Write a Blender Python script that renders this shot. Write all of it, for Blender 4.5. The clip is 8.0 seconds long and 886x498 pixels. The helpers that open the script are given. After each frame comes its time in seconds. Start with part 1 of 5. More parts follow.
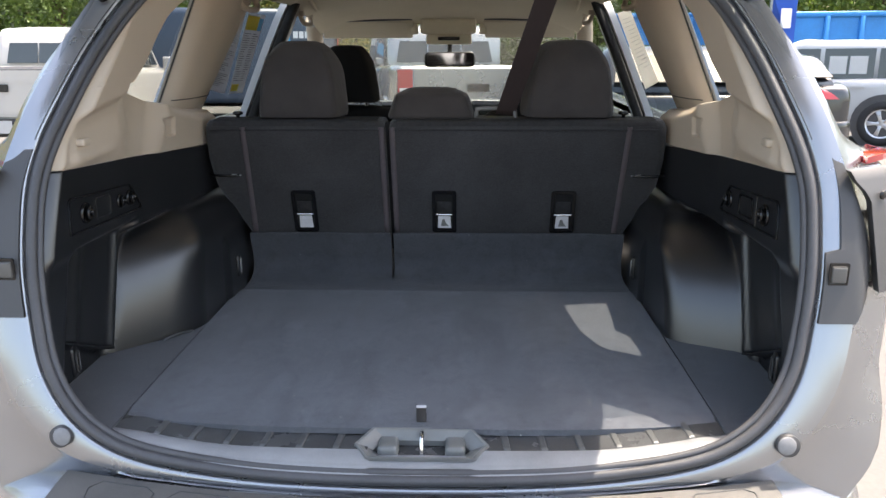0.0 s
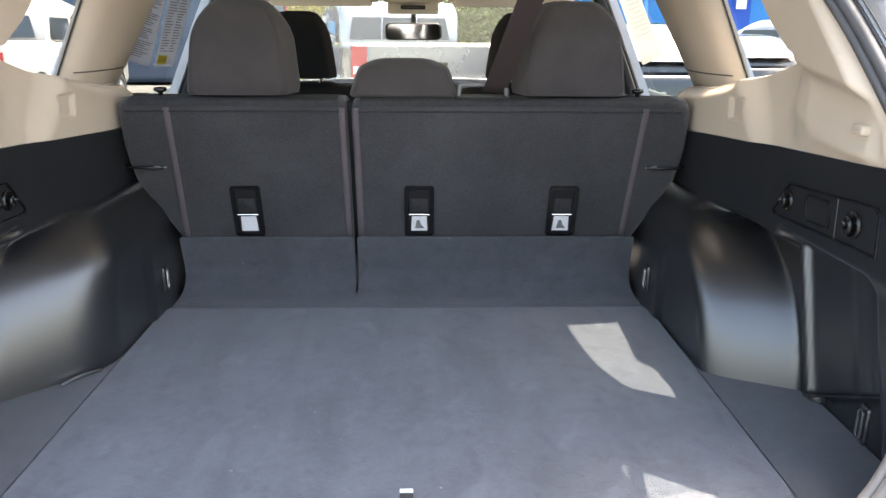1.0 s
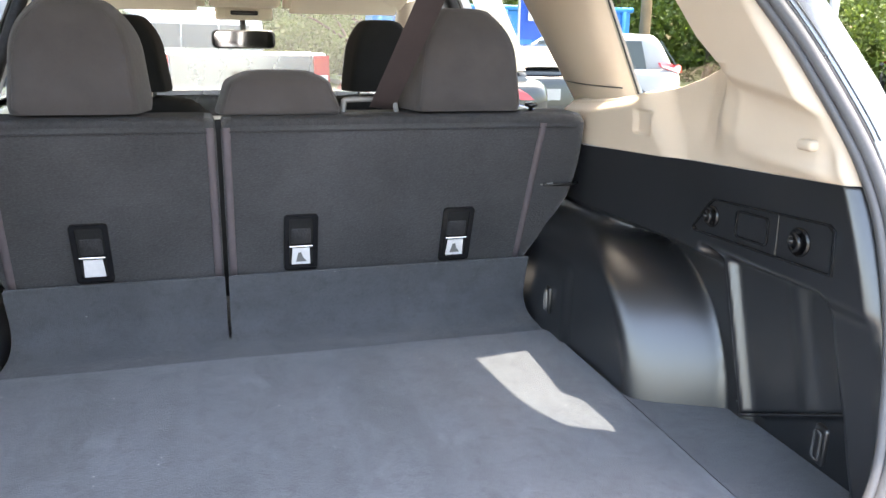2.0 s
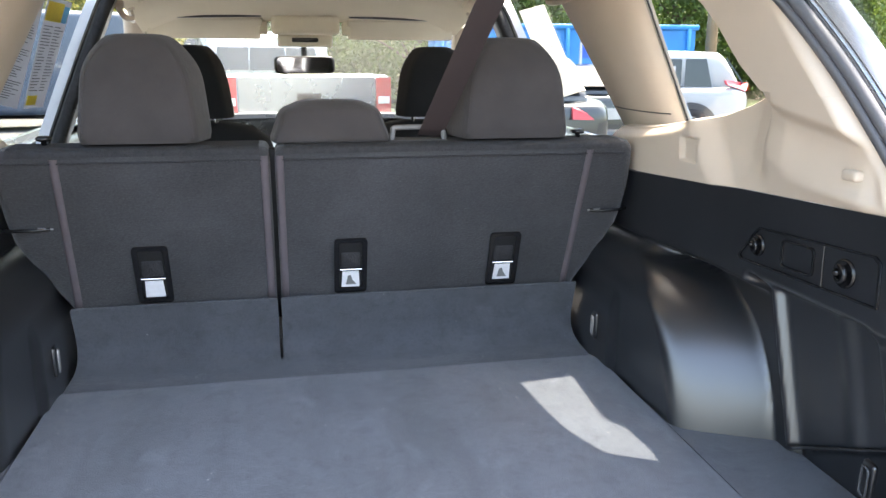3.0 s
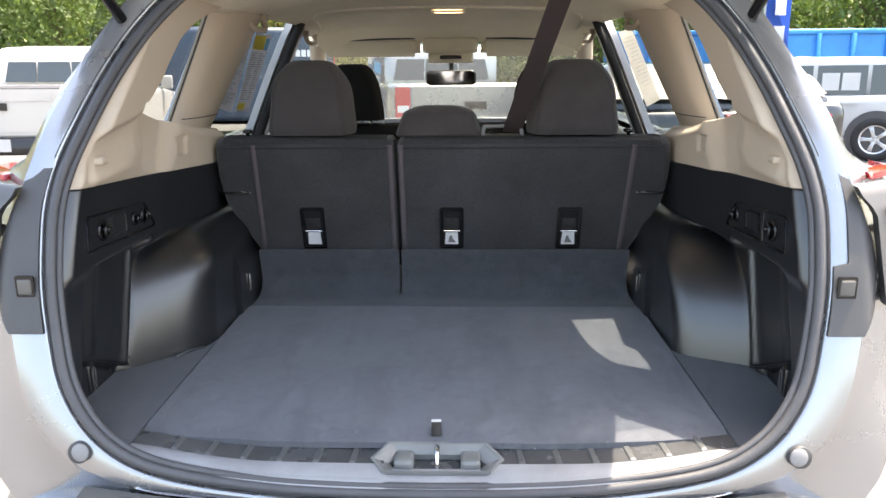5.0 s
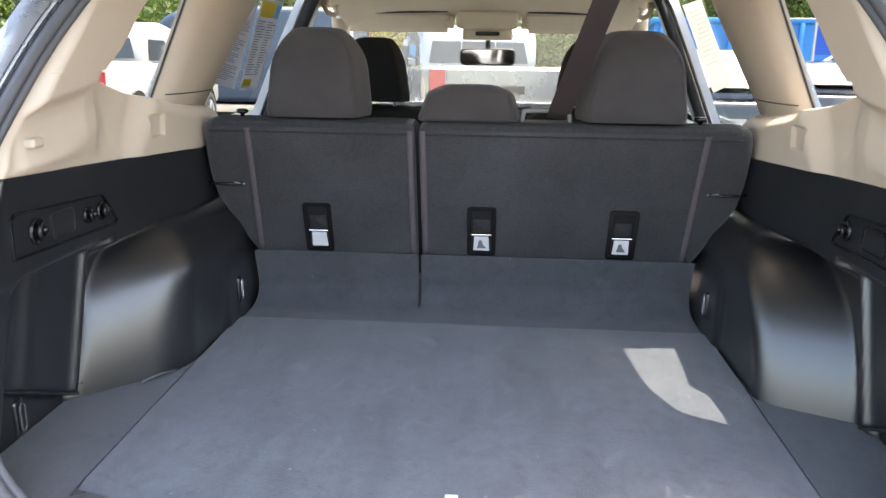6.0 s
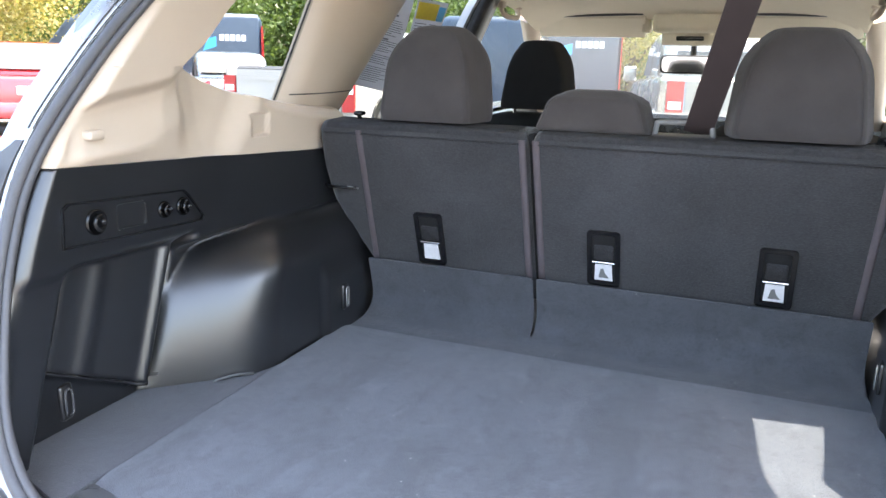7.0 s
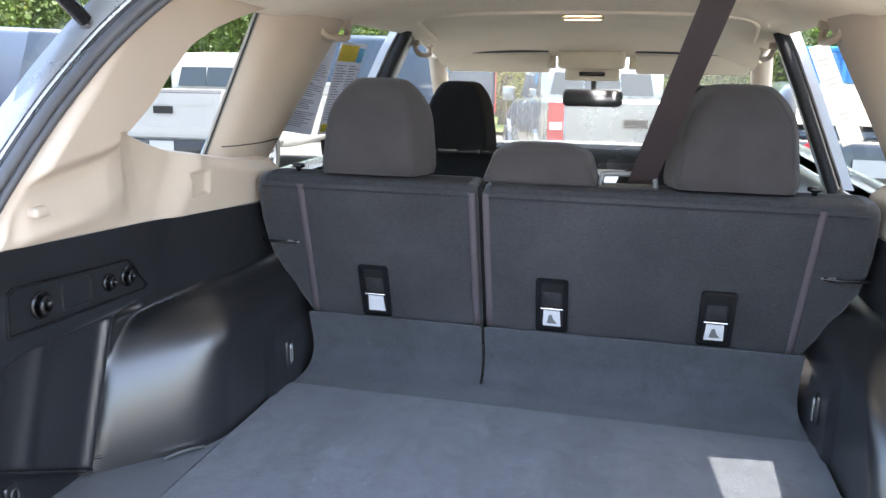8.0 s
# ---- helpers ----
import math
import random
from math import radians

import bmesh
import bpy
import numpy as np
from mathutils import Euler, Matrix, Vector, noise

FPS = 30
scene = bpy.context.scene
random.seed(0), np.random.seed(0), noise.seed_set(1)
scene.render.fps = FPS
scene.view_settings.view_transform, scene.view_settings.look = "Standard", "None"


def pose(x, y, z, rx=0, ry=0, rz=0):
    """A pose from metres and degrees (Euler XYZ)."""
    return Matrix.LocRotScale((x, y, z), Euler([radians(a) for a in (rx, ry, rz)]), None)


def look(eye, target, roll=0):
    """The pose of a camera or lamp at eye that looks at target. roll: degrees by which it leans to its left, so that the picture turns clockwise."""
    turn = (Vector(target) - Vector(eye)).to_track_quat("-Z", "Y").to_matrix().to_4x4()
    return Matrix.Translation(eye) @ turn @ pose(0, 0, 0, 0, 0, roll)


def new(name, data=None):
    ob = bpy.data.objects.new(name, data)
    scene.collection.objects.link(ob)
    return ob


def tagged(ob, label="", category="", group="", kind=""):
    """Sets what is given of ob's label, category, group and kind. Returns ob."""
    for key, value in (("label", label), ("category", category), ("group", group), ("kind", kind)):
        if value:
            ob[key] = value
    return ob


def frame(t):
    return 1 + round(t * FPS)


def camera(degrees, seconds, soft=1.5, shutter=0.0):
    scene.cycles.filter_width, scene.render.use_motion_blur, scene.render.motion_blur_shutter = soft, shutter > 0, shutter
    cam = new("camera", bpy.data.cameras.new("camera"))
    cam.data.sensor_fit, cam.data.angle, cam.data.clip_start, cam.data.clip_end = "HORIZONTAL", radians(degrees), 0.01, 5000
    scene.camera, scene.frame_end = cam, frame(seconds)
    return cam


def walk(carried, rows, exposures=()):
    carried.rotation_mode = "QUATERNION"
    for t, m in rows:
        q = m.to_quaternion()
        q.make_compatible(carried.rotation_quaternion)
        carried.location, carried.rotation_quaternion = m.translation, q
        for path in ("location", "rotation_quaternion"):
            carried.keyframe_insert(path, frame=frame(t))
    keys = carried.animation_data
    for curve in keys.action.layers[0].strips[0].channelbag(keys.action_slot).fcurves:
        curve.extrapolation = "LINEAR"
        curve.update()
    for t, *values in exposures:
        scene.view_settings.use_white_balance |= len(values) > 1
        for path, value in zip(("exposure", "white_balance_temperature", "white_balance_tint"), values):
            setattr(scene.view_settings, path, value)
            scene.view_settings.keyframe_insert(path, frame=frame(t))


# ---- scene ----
cam = camera(59.7, 8.0)
PATH = [
    (0, (0.09, -1.132, 1.401), (0.027, 0.795, 0.867), -0.2),
    (0.5, (0.062, -0.952, 1.386), (0.038, 0.969, 0.829), -0.0),
    (1, (0.027, -0.749, 1.357), (0.086, 1.164, 0.777), 0.4),
    (1.5, (-0.046, -0.589, 1.338), (0.307, 1.295, 0.766), 1.2),
    (1.7, (-0.115, -0.552, 1.347), (0.401, 1.296, 0.782), 1.5),
    (2.8, (-0.137, -0.563, 1.358), (0.429, 1.284, 0.839), 0.9),
    (3, (-0.104, -0.579, 1.372), (0.292, 1.314, 0.861), 0.5),
    (3.5, (-0.004, -0.738, 1.403), (0.081, 1.202, 0.926), -0.1),
    (4, (0.043, -1.025, 1.389), (0.023, 0.92, 0.923), -0.4),
    (4.5, (0.06, -1.176, 1.413), (0.013, 0.767, 0.939), -0.5),
    (4.7, (0.056, -1.186, 1.412), (0.008, 0.755, 0.932), -0.4),
    (6, (0.058, -0.804, 1.368), (-0.076, 1.12, 0.84), 0.7),
    (6.5, (0.147, -0.654, 1.36), (-0.24, 1.238, 0.841), 1.2),
    (7, (0.312, -0.573, 1.347), (-0.433, 1.212, 0.838), 0.8),
    (7.5, (0.33, -0.559, 1.363), (-0.455, 1.212, 0.866), 0.1),
    (8, (0.162, -0.592, 1.419), (-0.29, 1.3, 0.951), 0.8),
]
TINT = 12
EXPOSURES = [(t, e + 0.27, k + 100, TINT) for t, e, k in ((0, 1.97, 7150), (0.5, 2.45, 7250), (1, 3.05, 7350), (1.5, 3.65, 7350), (3, 3.35, 6950), (3.5, 3.3, 6650), (4, 2.9, 7150), (4.5, 2.45, 7350), (6, 3.05, 7250), (6.5, 3.3, 6850), (7, 3.45, 6850), (7.5, 3.4, 7000), (8, 3.3, 6600))]
walk(cam, [(t, look(eye, target, roll)) for t, eye, target, roll in PATH], EXPOSURES)

# ---- light ----
SUN_TO = Vector((0.36, 0.22, 1.0)).normalized()          # towards the sun
world = bpy.data.worlds.new("sky")
scene.world = world
world.use_nodes = True
wn = world.node_tree
sky = wn.nodes.new("ShaderNodeTexSky")
sky.sky_type, sky.sun_disc = "NISHITA", False
sky.sun_elevation = math.asin(SUN_TO.z)
sky.sun_rotation = math.atan2(SUN_TO.x, SUN_TO.y)
sky.air_density, sky.dust_density, sky.ozone_density = 1.2, 4.0, 1.0          # hazy summer sky
wn.links.new(sky.outputs[0], wn.nodes["Background"].inputs[0])
wn.nodes["Background"].inputs[1].default_value = 0.15
sun = new("sun", bpy.data.lights.new("sun", "SUN"))
sun.data.energy, sun.data.angle, sun.data.color = 2.3, radians(0.5), (1.0, 0.95, 0.87)
sun.matrix_world = look(SUN_TO * 30, (0, 0, 0))

# ---- materials ----


def mat(name, color, rough=0.5, metal=0.0, var=0.12, scale=6.0, fine=120.0, bump=0.0, coat=0.0, spec=0.5, sheen=0.0, dark=None, stretch=None, coat_rough=0.03):
    """A surface with variation at two scales: broad wear and fine grain."""
    m = bpy.data.materials.new(name)
    m.use_nodes = True
    n, l = m.node_tree.nodes, m.node_tree.links
    b = n["Principled BSDF"]
    b.inputs["Roughness"].default_value = rough
    b.inputs["Metallic"].default_value = metal
    b.inputs["Coat Weight"].default_value = coat
    b.inputs["Coat Roughness"].default_value = coat_rough
    b.inputs["Specular IOR Level"].default_value = spec
    b.inputs["Sheen Weight"].default_value = sheen
    tc = n.new("ShaderNodeTexCoord")
    broad, grain = n.new("ShaderNodeTexNoise"), n.new("ShaderNodeTexNoise")
    broad.inputs["Scale"].default_value, grain.inputs["Scale"].default_value = scale, fine
    broad.inputs["Detail"].default_value, grain.inputs["Detail"].default_value = 8, 2
    broad.inputs["Roughness"].default_value = 0.6
    l.new(tc.outputs["Object"], broad.inputs["Vector"])
    l.new(tc.outputs["Object"], grain.inputs["Vector"])
    if stretch:
        mp = n.new("ShaderNodeMapping")
        mp.inputs["Scale"].default_value = stretch
        l.new(tc.outputs["Object"], mp.inputs["Vector"])
        l.new(mp.outputs[0], grain.inputs["Vector"])
    mix = n.new("ShaderNodeMath")
    mix.operation = "MULTIPLY_ADD"
    l.new(grain.outputs[0], mix.inputs[0])
    mix.inputs[1].default_value = 0.5
    l.new(broad.outputs[0], mix.inputs[2])
    ramp = n.new("ShaderNodeValToRGB")
    lo = dark or [c * (1 - var) for c in color]
    ramp.color_ramp.elements[0].position, ramp.color_ramp.elements[1].position = 0.5, 1.0
    ramp.color_ramp.elements[0].color = (*lo, 1)
    ramp.color_ramp.elements[1].color = (*[min(1, c * (1 + var)) for c in color], 1)
    l.new(mix.outputs[0], ramp.inputs[0])
    l.new(ramp.outputs[0], b.inputs["Base Color"])
    rr = n.new("ShaderNodeMapRange")
    rr.inputs[3].default_value, rr.inputs[4].default_value = max(0.02, rough - 0.07), min(1, rough + 0.07)
    l.new(broad.outputs[0], rr.inputs[0])
    l.new(rr.outputs[0], b.inputs["Roughness"])
    if bump:
        bp = n.new("ShaderNodeBump")
        bp.inputs["Strength"].default_value, bp.inputs["Distance"].default_value = bump, 0.002
        l.new(grain.outputs[0], bp.inputs["Height"])
        l.new(bp.outputs[0], b.inputs["Normal"])
    return m


def pile(name, color, wear=1.0):
    """Needle-felt carpet: brushed streaks, dusty patches, lint and a hairy grain."""
    m = mat(name, color, 0.97, var=0.16, scale=5, fine=520, bump=0.9, spec=0.15, sheen=0.22)
    n, l = m.node_tree.nodes, m.node_tree.links
    b = n["Principled BSDF"]
    col = b.inputs["Base Color"].links[0].from_socket
    tc = n.new("ShaderNodeTexCoord")

    def layer(kind, stretch, scale, lo, hi, detail=4):
        mp, tx, mr = n.new("ShaderNodeMapping"), n.new(kind), n.new("ShaderNodeMapRange")
        mp.inputs["Scale"].default_value = stretch
        tx.inputs["Scale"].default_value = scale
        l.new(tc.outputs["Object"], mp.inputs["Vector"])
        l.new(mp.outputs[0], tx.inputs["Vector"])
        if kind == "ShaderNodeTexNoise":
            tx.inputs["Detail"].default_value = detail
            tx.inputs["Distortion"].default_value = 0.4
        mr.inputs[1].default_value, mr.inputs[2].default_value = lo, hi
        l.new(tx.outputs[0], mr.inputs[0])
        return mr.outputs[0]

    def mixed(a, color_b, fac, share):
        mu, mx = n.new("ShaderNodeMath"), n.new("ShaderNodeMix")
        mu.operation = "MULTIPLY"
        mu.inputs[1].default_value = share
        l.new(fac, mu.inputs[0])
        mx.data_type = "RGBA"
        l.new(mu.outputs[0], mx.inputs[0])
        l.new(a, mx.inputs[6])
        mx.inputs[7].default_value = (*color_b, 1)
        return mx.outputs[2]
    dark = [c * 0.45 for c in color]
    pale = [min(1, c * 1.9 + 0.01) for c in color]
    col = mixed(col, dark, layer("ShaderNodeTexNoise", (1.6, 0.35, 1), 9, 0.48, 0.70), 0.40 * wear)      # strokes of the brush
    col = mixed(col, dark, layer("ShaderNodeTexNoise", (1, 1, 1), 170, 0.50, 0.68, 3), 0.30)              # fibres
    col = mixed(col, dark, layer("ShaderNodeTexNoise", (1, 1, 1), 38, 0.50, 0.72, 6), 0.36)              # uneven pile
    col = mixed(col, pale, layer("ShaderNodeTexNoise", (1.2, 0.6, 1), 14, 0.60, 0.76, 7), 0.30 * wear)   # dust
    col = mixed(col, (0.5, 0.5, 0.48), layer("ShaderNodeTexVoronoi", (1, 1, 1), 26, 0.055, 0.035), 0.5 * wear)   # lint
    l.new(col, b.inputs["Base Color"])
    return m


def glass(name, tint, gloss=0.06):
    """A thin pane: clear through, with a mirror share."""
    m = bpy.data.materials.new(name)
    m.use_nodes = True
    n, l = m.node_tree.nodes, m.node_tree.links
    n.remove(n["Principled BSDF"])
    a, g, x = n.new("ShaderNodeBsdfTransparent"), n.new("ShaderNodeBsdfGlossy"), n.new("ShaderNodeMixShader")
    a.inputs[0].default_value = (*tint, 1)
    g.inputs["Roughness"].default_value = 0.02
    x.inputs[0].default_value = gloss
    l.new(a.outputs[0], x.inputs[1])
    l.new(g.outputs[0], x.inputs[2])
    l.new(x.outputs[0], n["Material Output"].inputs[0])
    return m


def veil(base, share, color=(0.9, 0.9, 0.88)):
    """Adds light that scatters through: dust on glass, or paper with light behind it."""
    n, l = base.node_tree.nodes, base.node_tree.links
    out = n["Material Output"]
    old = out.inputs[0].links[0].from_socket
    t, x = n.new("ShaderNodeBsdfTranslucent"), n.new("ShaderNodeMixShader")
    t.inputs[0].default_value = (*color, 1)
    x.inputs[0].default_value = share
    l.new(old, x.inputs[1])
    l.new(t.outputs[0], x.inputs[2])
    l.new(x.outputs[0], out.inputs[0])
    return base


def glow(name, color, strength):
    m = bpy.data.materials.new(name)
    m.use_nodes = True
    b = m.node_tree.nodes["Principled BSDF"]
    b.inputs["Base Color"].default_value = (*color, 1)
    b.inputs["Emission Color"].default_value = (*color, 1)
    b.inputs["Emission Strength"].default_value = strength
    return m


CARPET = pile("carpet", (0.102, 0.109, 0.124))
# darker pile for the flaps; on the floor wings it paints in shade
DARKPILE = pile("flap_and_shaded_wing_carpet", (0.066, 0.070, 0.080), 0.6)
SEATCLOTH = mat("seat_back_cloth", (0.040, 0.040, 0.0432), 0.92, var=0.45, scale=3.5, fine=380, bump=0.8, spec=0.25, sheen=0.2, stretch=(0.55, 1, 1))
FRONTCLOTH = mat("black_seat_cloth", (0.012, 0.012, 0.013), 0.85, var=0.3, scale=9, fine=500, bump=0.4, spec=0.25)
HEADCLOTH = mat("headrest_cloth", (0.042, 0.037, 0.037), 0.85, var=0.22, scale=14, fine=900, bump=0.35, spec=0.25, sheen=0.12)
MESHCLOTH = mat("mesh_cloth", (0.016, 0.016, 0.018), 0.8, var=0.6, scale=80, fine=300, bump=1.0)
PIPING = mat("seam_piping", (0.085, 0.07, 0.078), 0.7, var=0.15, scale=30, fine=500, bump=0.3)
BLACK = mat("black_trim_plastic", (0.0080, 0.0087, 0.0105), 0.40, var=0.25, scale=7, fine=900, bump=0.14, spec=0.35, coat=1.0, coat_rough=0.30)
BLACK.node_tree.nodes["Principled BSDF"].inputs["Coat IOR"].default_value = 1.65
GLOSSBLACK = mat("glossy_black_plastic", (0.008, 0.008, 0.009), 0.25, var=0.15, scale=10)
DARKGREY = mat("dark_grey_plastic", (0.055, 0.055, 0.057), 0.5, var=0.1, scale=8, fine=900, bump=0.1)
STEPPAD = mat("step_pad_plastic", (0.105, 0.101, 0.094), 0.6, var=0.2, scale=9, fine=500, bump=0.2)
RIBPALE = mat("pale_rib_plastic", (0.082, 0.085, 0.085), 0.35, var=0.15, scale=14, fine=500, bump=0.1)
LIPGREY = mat("grey_lip_plastic", (0.25, 0.255, 0.265), 0.34, var=0.2, scale=9, fine=600, bump=0.1, spec=0.55)
LATCH = mat("latch_plastic", (0.15, 0.155, 0.152), 0.35, var=0.15, scale=14, fine=500, bump=0.1)
SCUFF = mat("grey_scuff_plastic", (0.066, 0.068, 0.070), 0.27, var=0.3, scale=11, fine=700, bump=0.12, spec=0.6)
RUBBER = mat("seal_rubber", (0.068, 0.068, 0.073), 0.5, var=0.15, scale=14, fine=300)
BEIGE = mat("beige_trim_plastic", (0.52, 0.435, 0.345), 0.55, var=0.05, scale=5, fine=900, bump=0.06, spec=0.35)
LINER = mat("headliner_felt", (0.80, 0.73, 0.60), 0.95, var=0.05, scale=5, fine=600, bump=0.25, spec=0.1)
SILVER = mat("silver_paint", (0.33, 0.337, 0.35), 0.27, metal=0.8, var=0.03, scale=3, fine=2500, coat=0.6)
WHITEPAINT = mat("white_paint", (0.42, 0.42, 0.415), 0.3, var=0.03, scale=2, coat=0.6)
CREAMPAINT = mat("warm_white_paint", (0.42, 0.40, 0.37), 0.3, var=0.03, scale=2, coat=0.6)
REDPAINT = mat("red_paint", (0.45, 0.02, 0.025), 0.3, var=0.06, scale=2, coat=0.8)
DARKPAINT = mat("black_paint", (0.02, 0.022, 0.026), 0.25, var=0.1, scale=2, coat=0.8)
NAVYPAINT = mat("navy_paint", (0.03, 0.05, 0.085), 0.4, var=0.05, scale=2, coat=0.3)
BLUEPAINT = mat("blue_steel_paint", (0.02, 0.22, 0.55), 0.5, var=0.15, scale=2, fine=30)
BANNER = mat("blue_banner_cloth", (0.02, 0.09, 0.42), 0.8, var=0.08, scale=3)
CHROME = mat("chrome", (0.75, 0.75, 0.76), 0.12, metal=1.0, var=0.04)
STEEL = mat("brushed_steel", (0.5, 0.5, 0.5), 0.3, metal=1.0, var=0.1, scale=20)
GUIDEGREY = mat("grey_guide_plastic", (0.13, 0.13, 0.13), 0.4, var=0.1, scale=20)
DOORPAINT = mat("pale_door_paint", (0.42, 0.44, 0.47), 0.3, var=0.03, scale=4, coat=0.5)
ALLOY = mat("alloy", (0.55, 0.56, 0.58), 0.3, metal=0.8, var=0.08)
BUMPSTOP = mat("pale_grey_rubber", (0.22, 0.22, 0.225), 0.6, var=0.1, scale=30)
TYRE = mat("tyre_rubber", (0.02, 0.02, 0.021), 0.85, var=0.2, scale=20, bump=0.3)
REDLENS = mat("red_lens", (0.42, 0.015, 0.02), 0.12, var=0.1, scale=10, coat=0.8)
CLEARLENS = mat("clear_lens", (0.75, 0.75, 0.75), 0.1, var=0.1, scale=10, coat=0.8)
TAG = mat("white_label", (0.62, 0.62, 0.64), 0.6, var=0.06, scale=60)
PAPER = veil(mat("paper", (0.75, 0.75, 0.73), 0.8, var=0.05, scale=10), 0.45, (0.72, 0.72, 0.70))
RINGMETAL = mat("dull_steel", (0.45, 0.45, 0.45), 0.4, metal=0.9, var=0.1, scale=20)
GREYPAPER = veil(mat("grey_paper", (0.42, 0.43, 0.45), 0.8, var=0.06, scale=14), 0.4, (0.6, 0.6, 0.62))
INK = mat("grey_ink", (0.13, 0.13, 0.14), 0.8, var=0.1)
YELLOWINK = mat("yellow_ink", (0.75, 0.6, 0.05), 0.8, var=0.1)
WHITEINK = mat("white_ink", (0.8, 0.8, 0.8), 0.7, var=0.03)
CYANINK = mat("cyan_ink", (0.05, 0.4, 0.75), 0.6, var=0.03)
BELT = mat("belt_webbing", (0.032, 0.022, 0.022), 0.6, var=0.15, scale=40, fine=500, bump=0.3)
GLASS = glass("clear_glass", (0.52, 0.56, 0.55), 0.05)
DUSTYGLASS = veil(glass("dusty_windscreen_glass", (0.52, 0.56, 0.52), 0.05), 0.016)
TINTED = glass("tinted_glass", (0.55, 0.58, 0.58), 0.06)
CARGLASS = mat("dark_car_glass", (0.03, 0.035, 0.037), 0.06, var=0.1, coat=0.5)
MIRROR = mat("mirror_glass", (0.85, 0.86, 0.86), 0.02, metal=1.0, var=0.01)
LAMPGLOW = glow("lamp_diffuser", (1.0, 0.82, 0.55), 2.2)
ASPHALT = mat("asphalt", (0.118, 0.113, 0.108), 0.9, var=0.15, scale=0.7, fine=60, bump=0.5)
BARK = mat("bark", (0.10, 0.075, 0.05), 0.95, var=0.3, scale=6, fine=40, bump=0.6)
LEAF = veil(mat("leaves", (0.085, 0.125, 0.035), 0.6, var=0.5, scale=0.9, fine=9), 0.3, (0.16, 0.24, 0.04))
# lit copy of the leaves: sunlight put into a paler, yellower colour
LEAFLIT = veil(mat("sunlit_leaves", (0.22, 0.20, 0.075), 0.6, var=0.45, scale=0.9, fine=9), 0.35, (0.42, 0.38, 0.06))
POLEWOOD = mat("pole_wood", (0.22, 0.15, 0.08), 0.85, var=0.25, scale=3, fine=60, bump=0.4, stretch=(1, 1, 0.1))
GRASS = mat("grass", (0.10, 0.15, 0.04), 0.9, var=0.35, scale=2, fine=30)
WALLWHITE = mat("pale_siding", (0.62, 0.6, 0.55), 0.8, var=0.08, scale=1)

# ---- building blocks ----


def obj(name, bm, material, smooth=True):
    me = bpy.data.meshes.new(name)
    bmesh.ops.recalc_face_normals(bm, faces=bm.faces[:])
    bm.to_mesh(me)
    bm.free()
    me.materials.append(material)
    if smooth:
        me.shade_smooth()
        me.set_sharp_from_angle(angle=radians(75))
    return new(name, me)


def thing(name, label, category, group="", kind="", at=(0, 0, 0), turn=None):
    e = new(name)
    e.empty_display_size = 0.1
    e.matrix_world = Matrix.Translation(at) if turn is None else turn
    return tagged(e, label, category, group, kind)


def part(name, bm, material, parent, label="", smooth=True, local=False):
    """One mesh under a thing or a part. Its mesh is in world metres unless local is set."""
    ob = obj(name, bm, material, smooth)
    ob.parent = parent
    if not local:
        bpy.context.view_layer.update()
        ob.matrix_parent_inverse = parent.matrix_world.inverted()
    if label:
        ob["label"] = label
    return ob


def whole(name, bm, material, label, category, kind="", group="", smooth=True):
    return tagged(obj(name, bm, material, smooth), label, category, group, kind)


def smooth01(a, b, v):
    t = min(1.0, max(0.0, (v - a) / (b - a)))
    return t * t * (3 - 2 * t)


def lerp(a, b, t):
    return a + (b - a) * t


def along(points, v):
    """Linear interpolation in a short table of (key, value)."""
    if v <= points[0][0]:
        return points[0][1]
    for (a, p), (b, q) in zip(points, points[1:]):
        if v <= b:
            return lerp(p, q, (v - a) / (b - a))
    return points[-1][1]


def spline(points, steps=8, closed=False):
    """Catmull-Rom through points."""
    P = [Vector(p) for p in points]
    n, out = len(P), []
    for i in range(n if closed else n - 1):
        if closed:
            a, b, c, d = P[i - 1], P[i], P[(i + 1) % n], P[(i + 2) % n]
        else:
            a, b, c, d = P[max(i - 1, 0)], P[i], P[i + 1], P[min(i + 2, n - 1)]
        for k in range(steps):
            t = k / steps
            out.append(0.5 * ((2 * b) + (c - a) * t + (2 * a - 5 * b + 4 * c - d) * t * t + (3 * b - a - 3 * c + d) * t ** 3))
    if not closed:
        out.append(P[-1])
    return out


def loft(rings, closed=True, caps=True, bm=None):
    """Skin through rings of equally many points."""
    bm = bm or bmesh.new()
    rows = [[bm.verts.new(p) for p in r] for r in rings]
    for a, b in zip(rows, rows[1:]):
        n = len(a)
        for i in range(n if closed else n - 1):
            j = (i + 1) % n
            bm.faces.new((a[i], a[j], b[j], b[i]))
    if caps and closed:
        bm.faces.new(rows[0][::-1])
        bm.faces.new(rows[-1])
    return bm


